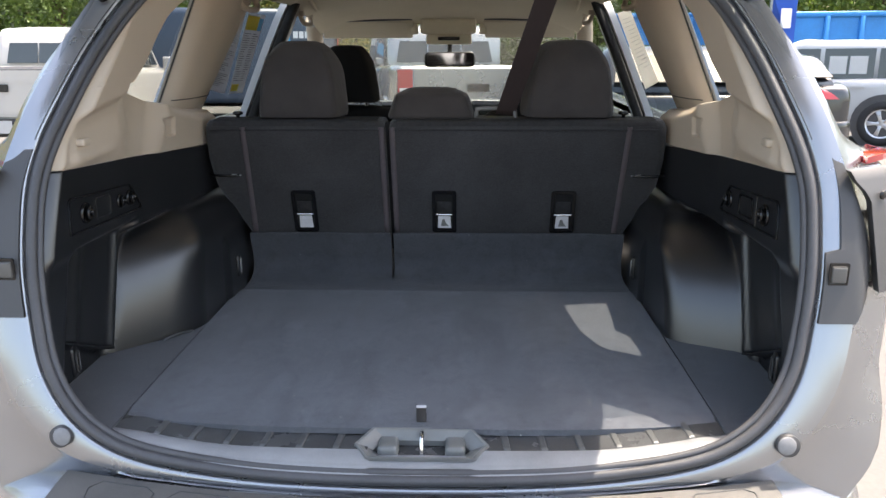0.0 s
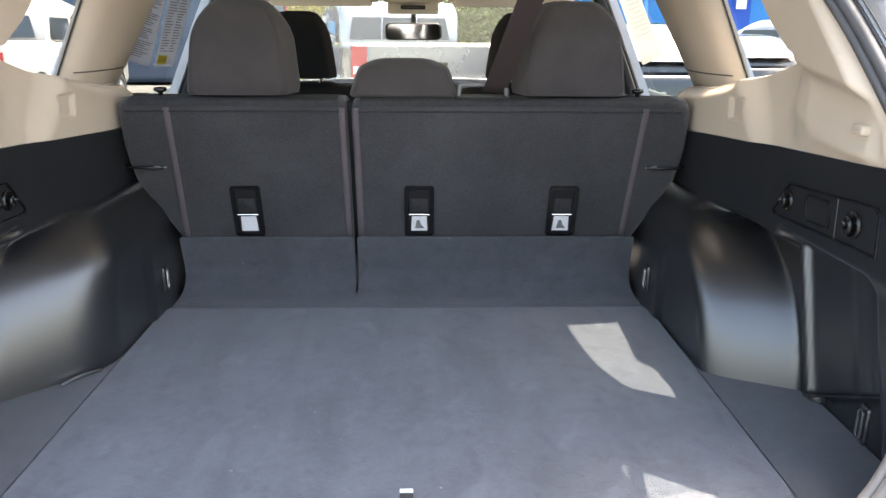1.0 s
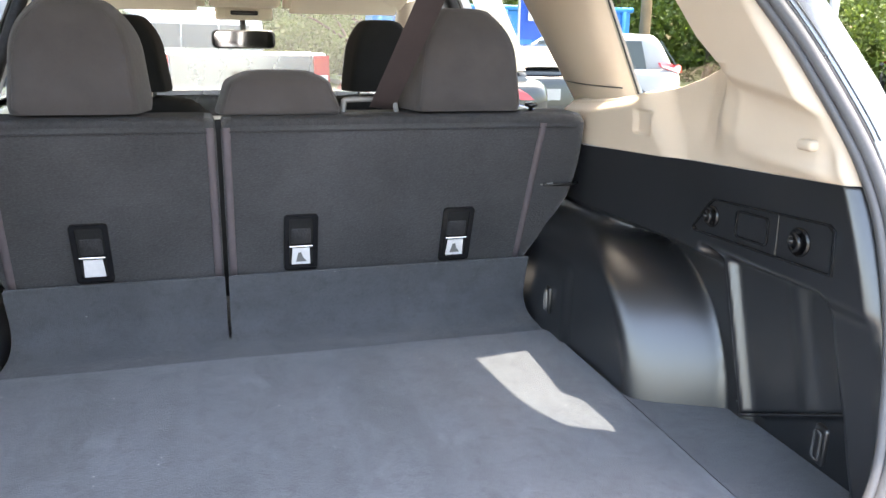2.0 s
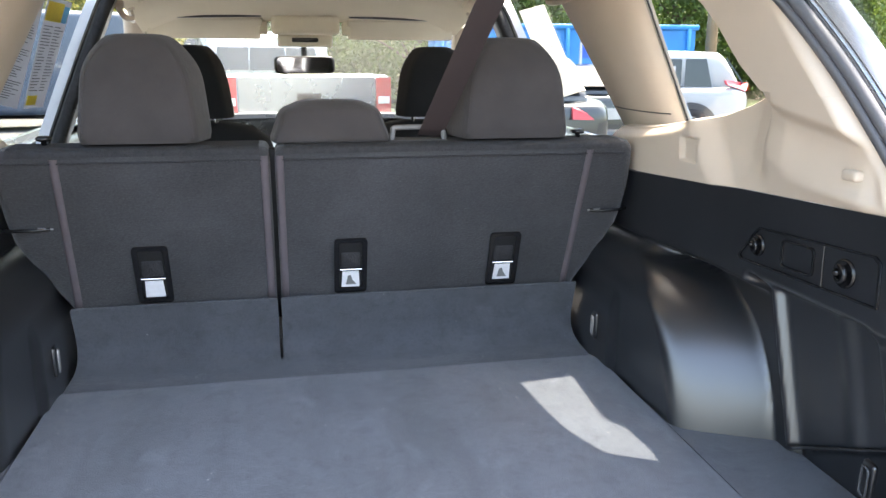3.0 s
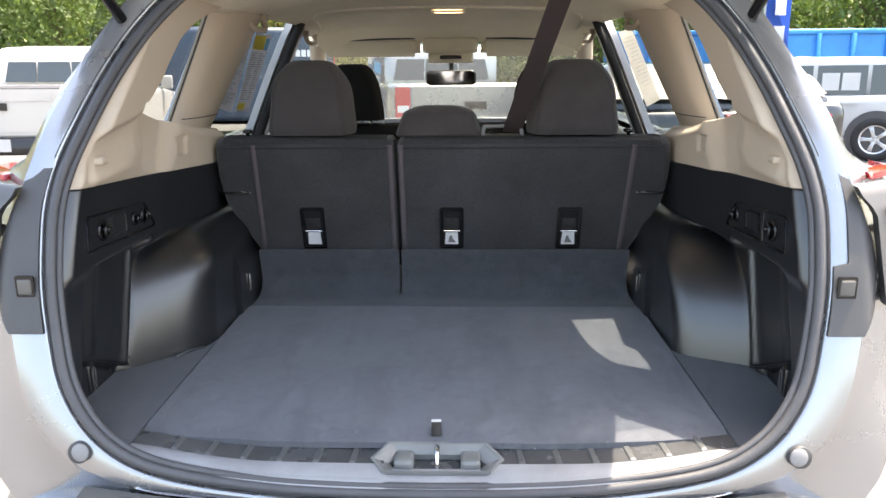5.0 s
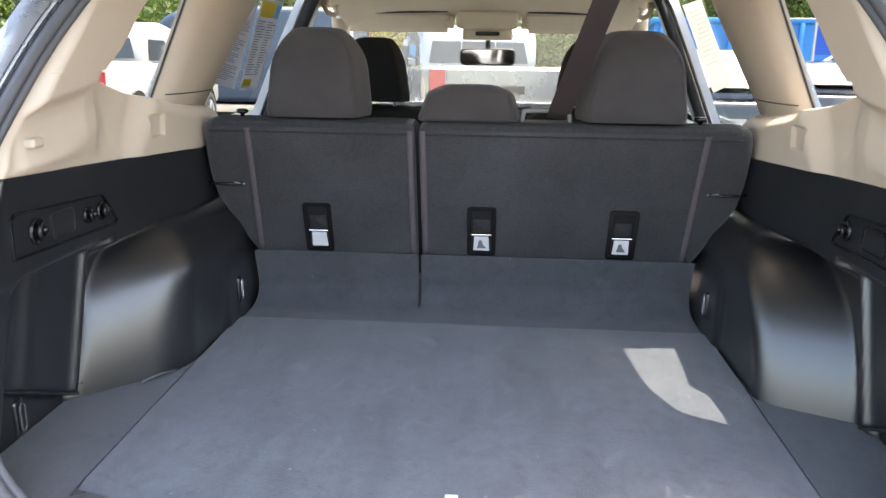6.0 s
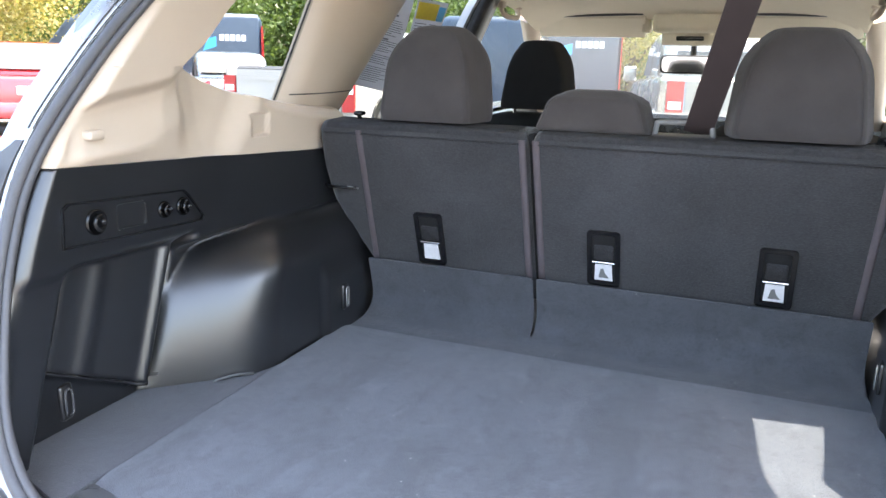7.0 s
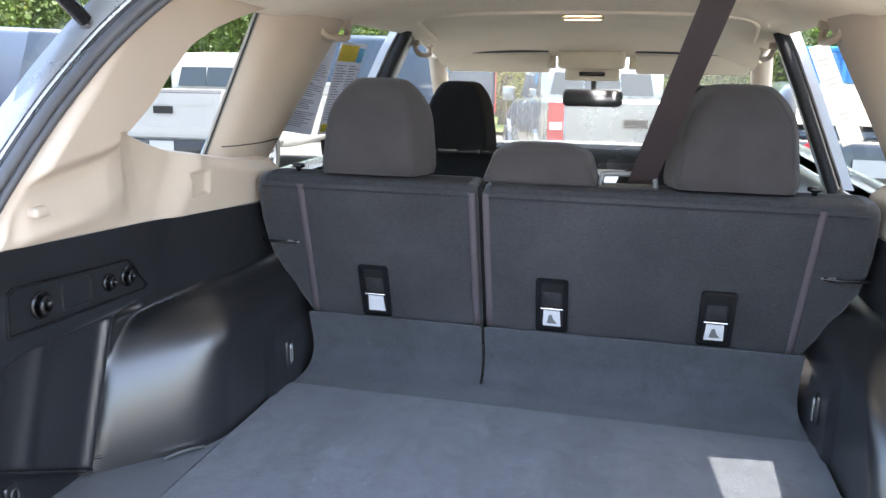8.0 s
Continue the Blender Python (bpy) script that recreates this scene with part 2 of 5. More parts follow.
def sheet(f, nu, nv, thick=0.0, axis=None, bm=None):
    """A surface f(u, v), optionally given thickness by a second skin moved along axis."""
    bm = bm or bmesh.new()
    front = [[Vector(f(i / nu, j / nv)) for j in range(nv + 1)] for i in range(nu + 1)]
    a = [[bm.verts.new(p) for p in row] for row in front]
    for i in range(nu):
        for j in range(nv):
            bm.faces.new((a[i][j], a[i + 1][j], a[i + 1][j + 1], a[i][j + 1]))
    if thick:
        off = Vector(axis) * thick
        b = [[bm.verts.new(p + off) for p in row] for row in front]
        for i in range(nu):
            for j in range(nv):
                bm.faces.new((b[i][j], b[i][j + 1], b[i + 1][j + 1], b[i + 1][j]))
        edge = [(i, 0) for i in range(nu)] + [(nu, j) for j in range(nv)] + [(i, nv) for i in range(nu, 0, -1)] + [(0, j) for j in range(nv, 0, -1)]
        for p, q in zip(edge, edge[1:] + edge[:1]):
            bm.faces.new((a[p[0]][p[1]], b[p[0]][p[1]], b[q[0]][q[1]], a[q[0]][q[1]]))
    return bm


def tube(points, r, sides=8, closed=False, bm=None, flat=1.0):
    """A round bar along points; flat squeezes it along its second normal."""
    P = [Vector(p) for p in points]
    n, rings = len(P), []
    up = None
    for i in range(n):
        d = (P[(i + 1) % n] - P[i - 1]) if closed else (P[min(i + 1, n - 1)] - P[max(i - 1, 0)])
        d.normalize()
        up = (up or Vector((0.123, 0.3, 0.95)))
        s = d.cross(up).normalized()
        up = s.cross(d).normalized()
        rad = r(i / (n - 1)) if callable(r) else r
        rings.append([P[i] + rad * (math.cos(k * math.tau / sides) * s + flat * math.sin(k * math.tau / sides) * up) for k in range(sides)])
    if closed:
        rings.append(rings[0])
        bm2 = loft(rings, True, False, bm)
        bmesh.ops.remove_doubles(bm2, verts=bm2.verts[:], dist=1e-5)
        return bm2
    return loft(rings, True, True, bm)


def box(lo, hi, bevel=0.0, seg=2, m=None, bm=None):
    bm = bm or bmesh.new()
    lo, hi = Vector(lo), Vector(hi)
    r = bmesh.ops.create_cube(bm, size=1.0)
    for v in r["verts"]:
        v.co = Vector([lerp(lo[i], hi[i], v.co[i] + 0.5) for i in range(3)])
    if bevel:
        edges = list({e for v in r["verts"] for e in v.link_edges})
        out = bmesh.ops.bevel(bm, geom=edges, offset=bevel, segments=seg, affect="EDGES", profile=0.6)
    if m is not None:
        bm.transform(m)
    return bm


def rrect(cx, cy, hx, hy, r, n=4):
    """Points of a rounded rectangle."""
    out = []
    r = min(r, hx * 0.999, hy * 0.999)
    for q, (sx, sy) in enumerate(((1, 1), (-1, 1), (-1, -1), (1, -1))):
        for k in range(n + 1):
            a = math.radians(90 * q + 90 * k / n)
            out.append((cx + sx * (hx - r) + r * math.cos(a), cy + sy * (hy - r) + r * math.sin(a)))
    return out


def prism(points, m, depth, bm=None, bevel=0.0):
    """A flat outline (x, y) pushed along local z by depth and set at m, its far rim drawn in by bevel."""
    cx = sum(p[0] for p in points) / len(points)
    cy = sum(p[1] for p in points) / len(points)
    ex = max(abs(p[0] - cx) for p in points)
    ey = max(abs(p[1] - cy) for p in points)
    rings = [[m @ Vector((x, y, 0)) for x, y in points], [m @ Vector((x, y, depth - bevel)) for x, y in points]]
    if bevel:
        rings.append([m @ Vector((cx + (x - cx) * (1 - bevel / ex), cy + (y - cy) * (1 - bevel / ey), depth)) for x, y in points])
    return loft(rings, True, True, bm)


def frame_ring(outer, inner, m, depth, bm=None):
    """A flat ring between two outlines of equal count."""
    rings = [[m @ Vector((x, y, z)) for x, y in o] for o, z in ((inner, 0), (outer, 0), (outer, depth), (inner, depth), (inner, 0))]
    bm = loft(rings, True, False, bm)
    bmesh.ops.remove_doubles(bm, verts=bm.verts[:], dist=1e-6)
    return bm


def lathe(profile, m, n=20, bm=None):
    """Turned shape: profile of (radius, height) about local z."""
    rings = [[m @ Vector((max(r, 1e-4) * math.cos(k * math.tau / n), max(r, 1e-4) * math.sin(k * math.tau / n), h)) for k in range(n)] for r, h in profile]
    return loft(rings, True, True, bm)

# ---- the car: shared lines ----
FLOOR = 0.72


def ground(y):
    """The lot falls gently away ahead of the car."""
    return -0.033 * (y - 1.4)


def yo(z):
    """How far forward the rear opening lies at a height."""
    return 0.058 + 0.33 * (z - 0.69) + 0.62 * max(0.0, z - 1.0) ** 2


RIM = spline([(0, 0.664), (0.14, 0.666), (0.28, 0.673), (0.42, 0.690), (0.51, 0.712), (0.572, 0.746), (0.615, 0.79), (0.645, 0.845), (0.662, 0.91),
              (0.676, 0.99), (0.682, 1.07), (0.684, 1.14), (0.674, 1.205), (0.652, 1.275), (0.618, 1.37), (0.574, 1.46), (0.515, 1.535), (0.44, 1.582), (0.28, 1.603), (0, 1.608)], 6)
RIM = [Vector((*v[:2], 0)) for v in RIM]


def rim_x(z):
    """Half width of the rear opening at a height between sill corner and roof."""
    side = [(p.y, p.x) for p in RIM if p.x > 0.5]
    return along(side, z)


def rim_loop(out=0.0, back=0.0, drop=0.0):
    """The whole opening as a closed loop, moved outwards in its own plane and back towards the rear."""
    half = []
    n = len(RIM)
    for i, p in enumerate(RIM):
        d = RIM[min(i + 1, n - 1)] - RIM[max(i - 1, 0)]
        nrm = Vector((d.y, -d.x, 0)).normalized()
        q = p + nrm * out
        if i in (0, n - 1):
            q.x = 0
        half.append(Vector((max(q.x, 0), yo(p.y) - back, q.y)))
    return half + [Vector((-p.x, p.y, p.z)) for p in half[-2:0:-1]]


# ---- cargo floor ----
cargo_floor = thing("floor", "dark blue-grey carpeted cargo floor with side seams", "car floor", kind="structure")


def board(u, v):
    x = lerp(-0.548, 0.548, u)
    y = lerp(0.127 + 0.038 * (abs(x) / 0.548) ** 4, 0.903, v)
    edge = 0.004 * smooth01(0.985, 1.0, v) ** 2 + 0.006 * smooth01(0.03, 0.0, v) ** 2
    return (x, y, FLOOR - edge + 0.0012 * noise.noise((x * 7, y * 7, 0)))


part("floor_board", sheet(board, 44, 30, 0.012, (0, 0, -1)), CARPET, cargo_floor, "removable carpeted load floor board")
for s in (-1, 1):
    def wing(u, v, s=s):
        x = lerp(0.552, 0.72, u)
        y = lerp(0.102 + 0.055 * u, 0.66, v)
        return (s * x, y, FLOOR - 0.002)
    # same carpet as the board, its shade put into the darker colour
    part("floor_wing", sheet(wing, 8, 14, 0.01, (0, 0, -1)), DARKPILE, cargo_floor)
part("pull_strap", loft([[(0.008 + dx * w, 0.141 + y, FLOOR + z) for dx, y in ((-1, 0), (1, 0), (1, 0.003), (-1, 0.003))] for w, y0, z in ((0.009, 0, 0.0), (0.0095, 0, 0.012), (0.009, 0, 0.024), (0.0085, 0, 0.030)) for y in (0,)]), BLACK, cargo_floor, "black webbing pull strap")
part("pull_strap_stitch", box((-0.001, 0.139, FLOOR + 0.029), (0.017, 0.145, FLOOR + 0.0325), 0.001), TAG, cargo_floor)

# ---- rear sill with the latch housing ----
sill = thing("door_sill", "ribbed dark grey plastic scuff plate along the load lip", "door sill", kind="structure")


def low_rim(x):
    """Height of the opening's lower edge across the car."""
    return along([(p.x, p.y) for p in RIM if p.y < 0.76], abs(x))


def plate(u, v):
    """Scuff plate from the load floor back to its front edge."""
    x = lerp(-0.575, 0.575, u)
    out = max(0.0, abs(x) - 0.42) / 0.155
    y = lerp(0.142 + 0.06 * out, 0.082 + 0.30 * max(0.0, abs(x) - 0.3) ** 1.5, v)
    z = 0.699 + 0.016 * min(1.0, abs(x) / 0.5) ** 3 - 0.002 * v
    if abs(x - 0.0105) < 0.10 and v > 0.12:
        z -= 0.022 * smooth01(0.10, 0.085, abs(x - 0.0105)) * smooth01(0.12, 0.22, v)
    return (x, y, z)


def load_lip(u, v):
    """Rounded lip from the scuff plate down to the seal."""
    x = lerp(-0.575, 0.575, u)
    a = Vector(plate(u, 1.0))
    zr = low_rim(x) - 0.004
    if abs(x - 0.0105) < 0.10:
        a.z = 0.697 - 0.010 * smooth01(0.10, 0.085, abs(x - 0.0105))
    over = smooth01(0.52, 0.40, abs(x))          # the lip rolls over the seal in the middle
    b = Vector((x, yo(zr) - lerp(0.004, 0.015, over), min(zr + 0.004 * over, a.z - 0.012)))
    p = a.lerp(b, v)
    p.z += 0.007 * math.sin(math.pi * v) + 0.0012 * smooth01(0.60, 0.64, v) * smooth01(0.80, 0.76, v)
    return p


part("scuff_plate", sheet(plate, 120, 12, 0.006, (0, 0, -1)), SCUFF, sill)
part("load_lip", sheet(load_lip, 120, 20, 0.005, (0, 0.3, -1)), LIPGREY, sill, "pale grey rounded load lip")
for k in range(12):
    side = -1 if k < 6 else 1
    x = 0.0105 + side * (0.147 + 0.0655 * (k % 6))

    def rib(u, v, x=x, lean=0.005 * side):
        a = x + lean * v + lerp(-0.0062, 0.0062, u)
        q = plate((a + 0.575) / 1.15, lerp(0.05, 1.0, v))
        return (a, q[1], q[2] + 0.0026 * smooth01(0.0, 0.12, min(u, 1 - u)) * smooth01(1.0, 0.96, v))
    part("rib", sheet(rib, 10, 8, 0.003, (0, 0, -1)), RIBPALE, sill, "moulded rib")
HEX = [(-0.112, 0.0), (-0.085, 0.036), (0.085, 0.036), (0.112, 0.0), (0.09, -0.03), (-0.09, -0.03)]
hm = pose(0.0105, 0.093, 0.700, 17)
part("latch_housing", loft([[hm @ Vector((a * x, b * y, z)) for x, y in HEX] for a, b, z in ((1.08, 1.12, -0.004), (1.06, 1.10, 0.0035), (1.01, 1.02, 0.0035), (0.985, 0.97, 0.0005), (0.78, 0.62, -0.012), (0.76, 0.60, -0.024))], True, False), LATCH, sill, "hexagonal latch surround", smooth=False)
for s in (-1, 1):
    part("latch_guide", box((0.0105 + s * 0.060 - 0.018, 0.080, 0.67), (0.0105 + s * 0.060 + 0.018, 0.126, 0.702), 0.008), LATCH, sill)
part("latch_floor", box((-0.085, 0.075, 0.672), (0.105, 0.135, 0.682), 0.002), SCUFF, sill)
part("striker", tube([(0.0105, 0.088, 0.68), (0.0105, 0.088, 0.710), (0.0105, 0.108, 0.716), (0.0105, 0.122, 0.710), (0.0105, 0.122, 0.68)], 0.0042, 8), CHROME, sill, "polished steel latch striker")

# ---- seal round the opening ----
seal = thing("door_seal", "grey-black rubber weatherstrip round the rear opening", "door seal", kind="structure")
part("bulb", tube(rim_loop(0.002, 0.010), 0.0095, 8, True), RUBBER, seal)
part("lip", tube(rim_loop(-0.009, 0.002), 0.0065, 8, True), RUBBER, seal)
part("carrier", tube(rim_loop(0.012, 0.002), 0.005, 6, True), RUBBER, seal)

# ---- outer body round the opening ----
body = thing("car_body", "silver car body shell with dark plastic rear trim", "car body", kind="structure")
NR = len(RIM)


def bodyskin(rings, s, name, material, label=""):
    part(name, loft([[Vector((s * p.x, p.y, p.z)) for p in r] for r in rings], False, False), material, body, label)


half0 = rim_loop(0.010, -0.012)[:NR]
half1 = rim_loop(0.018, 0.011)[:NR]
half2 = rim_loop(0.023, 0.0155)[:NR]
half3, half4, half5, half6 = [], [], [], []
for i, p in enumerate(RIM):
    d = RIM[min(i + 1, NR - 1)] - RIM[max(i - 1, 0)]
    d = Vector((d.y, 0, -d.x)).normalized()
    width = along([(0.664, 0.026), (0.69, 0.034), (0.712, 0.048), (0.746, 0.070), (0.79, 0.081), (0.845, 0.083), (0.95, 0.083), (1.05, 0.075), (1.2, 0.062), (1.6, 0.062)], p.y)   # broad in the lower corners
    crease = Vector((p.x, yo(p.y) - 0.014, p.y)) + d * width
    if i in (0, NR - 1):
        crease.x = 0
    half3.append(crease)
    top = smooth01(1.15, 1.3, crease.z)
    if crease.z > 1.0:
        wide = along([(1.0, 0.788), (1.16, 0.788), (1.24, 0.742), (1.33, 0.708), (1.40, 0.665), (1.475, 0.615), (1.54, 0.57), (1.66, 0.42)], p.y)
        q = Vector((max(wide, crease.x - 0.01) if crease.x > 0.3 else crease.x, crease.y + 0.016 + 0.03 * (1 - top), crease.z + (0.012 if crease.x < 0.5 else 0.0)))
        e = q + Vector((0.072 * (1 - top) - 0.02 * top, lerp(0.14, 0.05, 1 - top), 0))
        f = q + Vector((0.085 * (1 - top) - 0.02 * top, 0.26, 0))
    else:
        side = smooth01(0.46, 0.575, p.x)
        low = smooth01(0.92, 0.70, crease.z)
        q0 = crease + Vector((0, -0.004, -0.004))
        q1 = crease + Vector((0.028, 0.026, -0.012 * low))
        ze = crease.z - 0.085 * low
        xe = along([(0.58, 0.722), (0.62, 0.755), (0.66, 0.788), (0.70, 0.806), (0.76, 0.814), (0.835, 0.808), (0.92, 0.824), (1.0, 0.838)], ze)
        q = q0.lerp(q1, side)
        e = (q0 + Vector((0, 0.14, -0.05))).lerp(Vector((xe + 0.014, yo(ze) + 0.055, ze)), side)
        f = (q0 + Vector((0, 0.26, -0.05))).lerp(Vector((xe + 0.036, crease.y + 0.26, ze - 0.01)), side)
    half4.append(q)
    half5.append(e)
    half6.append(f)
for s in (-1, 1):
    bodyskin([half0, half1, half2, [a.lerp(b, 0.08) for a, b in zip(half3, half2)], half3, [p + Vector((0.001, 0.012, 0)) for p in half3]], s, "rear_flange", SILVER, "flat silver flange round the opening")
    edge = [p + Vector((0.003 * smooth01(0.3, 0.6, p.x), 0.008, 0)) for p in half3]
    bodyskin([edge, [a.lerp(b, 0.12) for a, b in zip(edge, half4)], half4, [a.lerp(b, 0.5) + Vector((0.004, -0.006, 0)) for a, b in zip(half4, half5)], [a.lerp(b, 0.93) for a, b in zip(half4, half5)], half5, half6], s, "rear_quarter_panel", SILVER)
    # folded channels beside the seal, up the pillar
    for ring, r in ((half2, 0.0011), (half1, 0.0010)):
        part("pillar_channel", tube([Vector((s * p.x, p.y - 0.0012, p.z)) for p in ring if p.z > 1.22 and p.x > 0.5], r, 5), DARKGREY, body)
    # bump stop in the lower corner
    m = Matrix.Translation((0.637 if s > 0 else -0.619, 0.056, 0.728)) @ Euler((radians(80), 0, radians(s * 4))).to_matrix().to_4x4()
    part("bump_stop", lathe([(0.0195, -0.01), (0.0195, 0.0), (0.018, 0.001), (0.0, 0.0005)], m), DARKGREY, body, "round grey rubber bump stop")
    # pale face set off centre: the dark crescent left over imitates a shadow
    part("stop_face", lathe([(0.0160, 0.0), (0.0160, 0.0016), (0.0145, 0.0026), (0, 0.0028)], m @ Matrix.Translation((-s * 0.0045, 0.001, 0))), BUMPSTOP, body)
    # dark corner panel with the lock cushion

    def corner(u, v, s=s):
        z = lerp(0.926, 1.205, v)
        xa = rim_x(z) + 0.021 + (0.026 if s > 0 else 0.0) * smooth01(1.040, 1.046, z)
        xb = along([(0.926, 0.749), (0.947, 0.762), (0.97, 0.773), (1.034, 0.785), (1.08, 0.778), (1.162, 0.750), (1.205, 0.735)], z)
        x = lerp(xa, xb, u)
        return (s * x, yo(z) - 0.0195 + 0.024 * smooth01(0.752, 0.800, x), z)
    part("corner_panel", sheet(corner, 8, 56, 0.012, (0, 1, 0)), DARKGREY, body, "dark grey plastic corner cover")
    m = Matrix.Translation((s * 0.720, 0.141, 1.007)) @ Euler((radians(90), 0, 0)).to_matrix().to_4x4()
    part("cushion_frame", frame_ring(rrect(0, 0, 0.0165, 0.0205, 0.004), rrect(0, 0, 0.0135, 0.0155, 0.003), m, 0.004), GLOSSBLACK, body)
    part("cushion", box((s * 0.720 - 0.0125, 0.134, 0.993), (s * 0.720 + 0.0125, 0.16, 1.021), 0.003), STEPPAD, body)

    def lampside(u, v, s=s):
        z = lerp(0.975, 1.175, v)
        x = 0.772 + 0.02 * (1 - v) - 0.03 * smooth01(0.75, 1.0, v) + lerp(0, 0.11, u)
        return (s * x, lerp(0.128, 0.19, u) + 0.25 * (z - 0.93), z)
    part("lamp_housing", sheet(lampside, 8, 12, 0.02, (0, 1, 0)), DARKGREY, body, "dark plastic tail lamp flank")
    part("tail_lamp", loft([[Vector((s * x, y + dy, z + dz)) for dy, dz in ((0, -0.005), (0.05, -0.005), (0.05, 0.005), (0, 0.006))] for x, y, z in ((0.80, 0.255, 1.183), (0.835, 0.275, 1.187), (0.88, 0.33, 1.184), (0.90, 0.42, 1.18))]), REDLENS, body, "red tail lamp lens")
    part("screw", lathe([(0.008, 0), (0.008, 0.003), (0.005, 0.004), (0, 0.004)], Matrix.Translation((s * 0.80, 0.190, 1.135)) @ Euler((radians(90), 0, radians(s * 30))).to_matrix().to_4x4(), 12), GLOSSBLACK, body)

# bumper: painted corners and a black step pad
bumper = thing("rear_bumper", "silver rear bumper with a black ribbed step pad", "bumper", kind="structure")


def bump_skin(u, v):
    x = lerp(-0.80, 0.80, u)
    bow = 0.24 * (abs(x) / 0.82) ** 3.2
    prof = [(0.0, (0.085, 0.640)), (0.15, (0.04, 0.645)), (0.22, (0.022, 0.650)), (0.27, (0.016, 0.657)), (0.36, (0.0, 0.658)), (0.55, (-0.07, 0.655)), (0.72, (-0.12, 0.635)), (0.86, (-0.145, 0.56)), (1.0, (-0.13, 0.36))]
    y = along([(k, p[0]) for k, p in prof], v)
    z = along([(k, p[1]) for k, p in prof], v)
    side = smooth01(0.62, 0.80, abs(x))
    z -= 0.010 + 0.02 * side
    return (x, y + bow + 0.02 * side, z)


part("bumper_cover", sheet(bump_skin, 72, 26, 0.01, (0, 0.3, -1)), SILVER, bumper)


def pad_y(x):
    """Rear edge of the step pad's upper face."""
    return -0.012 + 0.20 * abs(x) ** 1.9


part("step_pad", sheet(lambda u, v: (lerp(-0.62, 0.62, u), pad_y(lerp(-0.62, 0.62, u)) - 0.09 * v, 0.656 - 0.006 * v * v), 90, 8, 0.012, (0, 0, -1)), STEPPAD, bumper, "black step pad with moulded outlines")
for k in range(8):
    a = -0.56 + 0.145 * k
    outline = [(a + 0.020, 0.016), (a + 0.105, 0.016), (a + 0.122, 0.030), (a + 0.122, 0.075), (a + 0.010, 0.075), (a + 0.002, 0.040)]
    part("pad_outline", tube([(x, pad_y(x) - d, 0.6562 - 0.006 * (d / 0.09) ** 2) for x, d in outline], 0.0014, 5, True), DARKGREY, bumper)

# lower shell, sides and roof that close the car
for s in (-1, 1):
    def flank(u, v, s=s):
        y, z = lerp(0.24, 4.3, u), lerp(0.30, 1.10, v)
        nose = smooth01(3.5, 4.35, y)
        return (s * (0.90 - 0.05 * (abs(v - 0.6) * 1.6) ** 2 - 0.16 * nose ** 2 - 0.045 * smooth01(0.9, 0.25, y)), y, z - 0.16 * nose * v)
    bm = sheet(flank, 60, 14, 0.02, (-s, 0, 0))
    gone = [f for f in bm.faces if min((f.calc_center_median().yz - Vector((yw, 0.36))).length for yw in (0.98, 3.62)) < 0.41]
    bmesh.ops.delete(bm, geom=gone, context="FACES")
    part("body_side", bm, SILVER, body)
    for yw in (0.98, 3.62):
        c = Matrix.Translation((s * 0.80, yw, ground(yw) + 0.355)) @ Euler((0, radians(90 * s), 0)).to_matrix().to_4x4()
        w = part("wheel", lathe([(0.22, -0.10), (0.33, -0.10), (0.355, -0.07), (0.355, 0.07), (0.33, 0.10), (0.24, 0.10), (0.22, 0.05)], c, 28), TYRE, body)
        part("rim", lathe([(0.05, 0.06), (0.20, 0.055), (0.235, 0.09), (0.22, 0.03), (0.05, 0.03)], c, 24), ALLOY, w)
part("nose", sheet(lambda u, v: (lerp(-0.74, 0.74, u), 4.30 + 0.10 * math.sin(math.pi * u), lerp(0.30, 0.90, v) + 0.03 * math.sin(math.pi * u)), 16, 8, 0.02, (0, -1, 0)), SILVER, body)


def side_x(z):
    """Half width of the cabin glass at a height."""
    return 0.78 - 0.40 * (z - 1.1)


part("roof_skin", sheet(lambda u, v: (lerp(-0.56, 0.56, u), lerp(0.56, 2.62, v), 1.655 - 0.075 * abs(2 * u - 1) ** 3 - 0.10 * smooth01(0.75, 1.0, v) * 1.2), 16, 14, 0.02, (0, 0, -1)), SILVER, body)
part("bonnet", sheet(lambda u, v: (lerp(-0.86, 0.86, u) * (1 - 0.13 * v ** 3), lerp(3.1, 4.34, v), 1.06 - 0.13 * v ** 1.5 - 0.05 * abs(2 * u - 1) ** 3), 12, 8, 0.02, (0, 0, -1)), SILVER, body)
part("underbody", box((-0.88, 0.12, 0.25), (0.88, 4.2, 0.34), 0.02), BLACK, body)

# ---- side trims ----
WINREAR = [(1.29, 0.46), (1.31, 0.482), (1.345, 0.528), (1.40, 0.577), (1.445, 0.628), (1.475, 0.70), (1.50, 0.79), (1.54, 0.98)]   # height, how far forward


def win_x(z):
    """Inner edge of the trim along the quarter window's slanted side."""
    return along([(1.309, 0.603), (1.367, 0.589), (1.445, 0.573), (1.5, 0.562), (1.56, 0.55)], z)


def zb(y):
    """Height of the joint between black and beige trim."""
    return 1.118 + 0.066 * max(0.0, 0.92 - y)


def zt(y):
    """Top edge of the beige trim under the quarter window."""
    return along([(0.0, 1.309), (0.48, 1.311), (0.54, 1.306), (0.575, 1.293), (0.61, 1.277), (0.66, 1.258), (0.71, 1.246), (0.79, 1.232), (0.905, 1.212), (1.02, 1.20)], y)


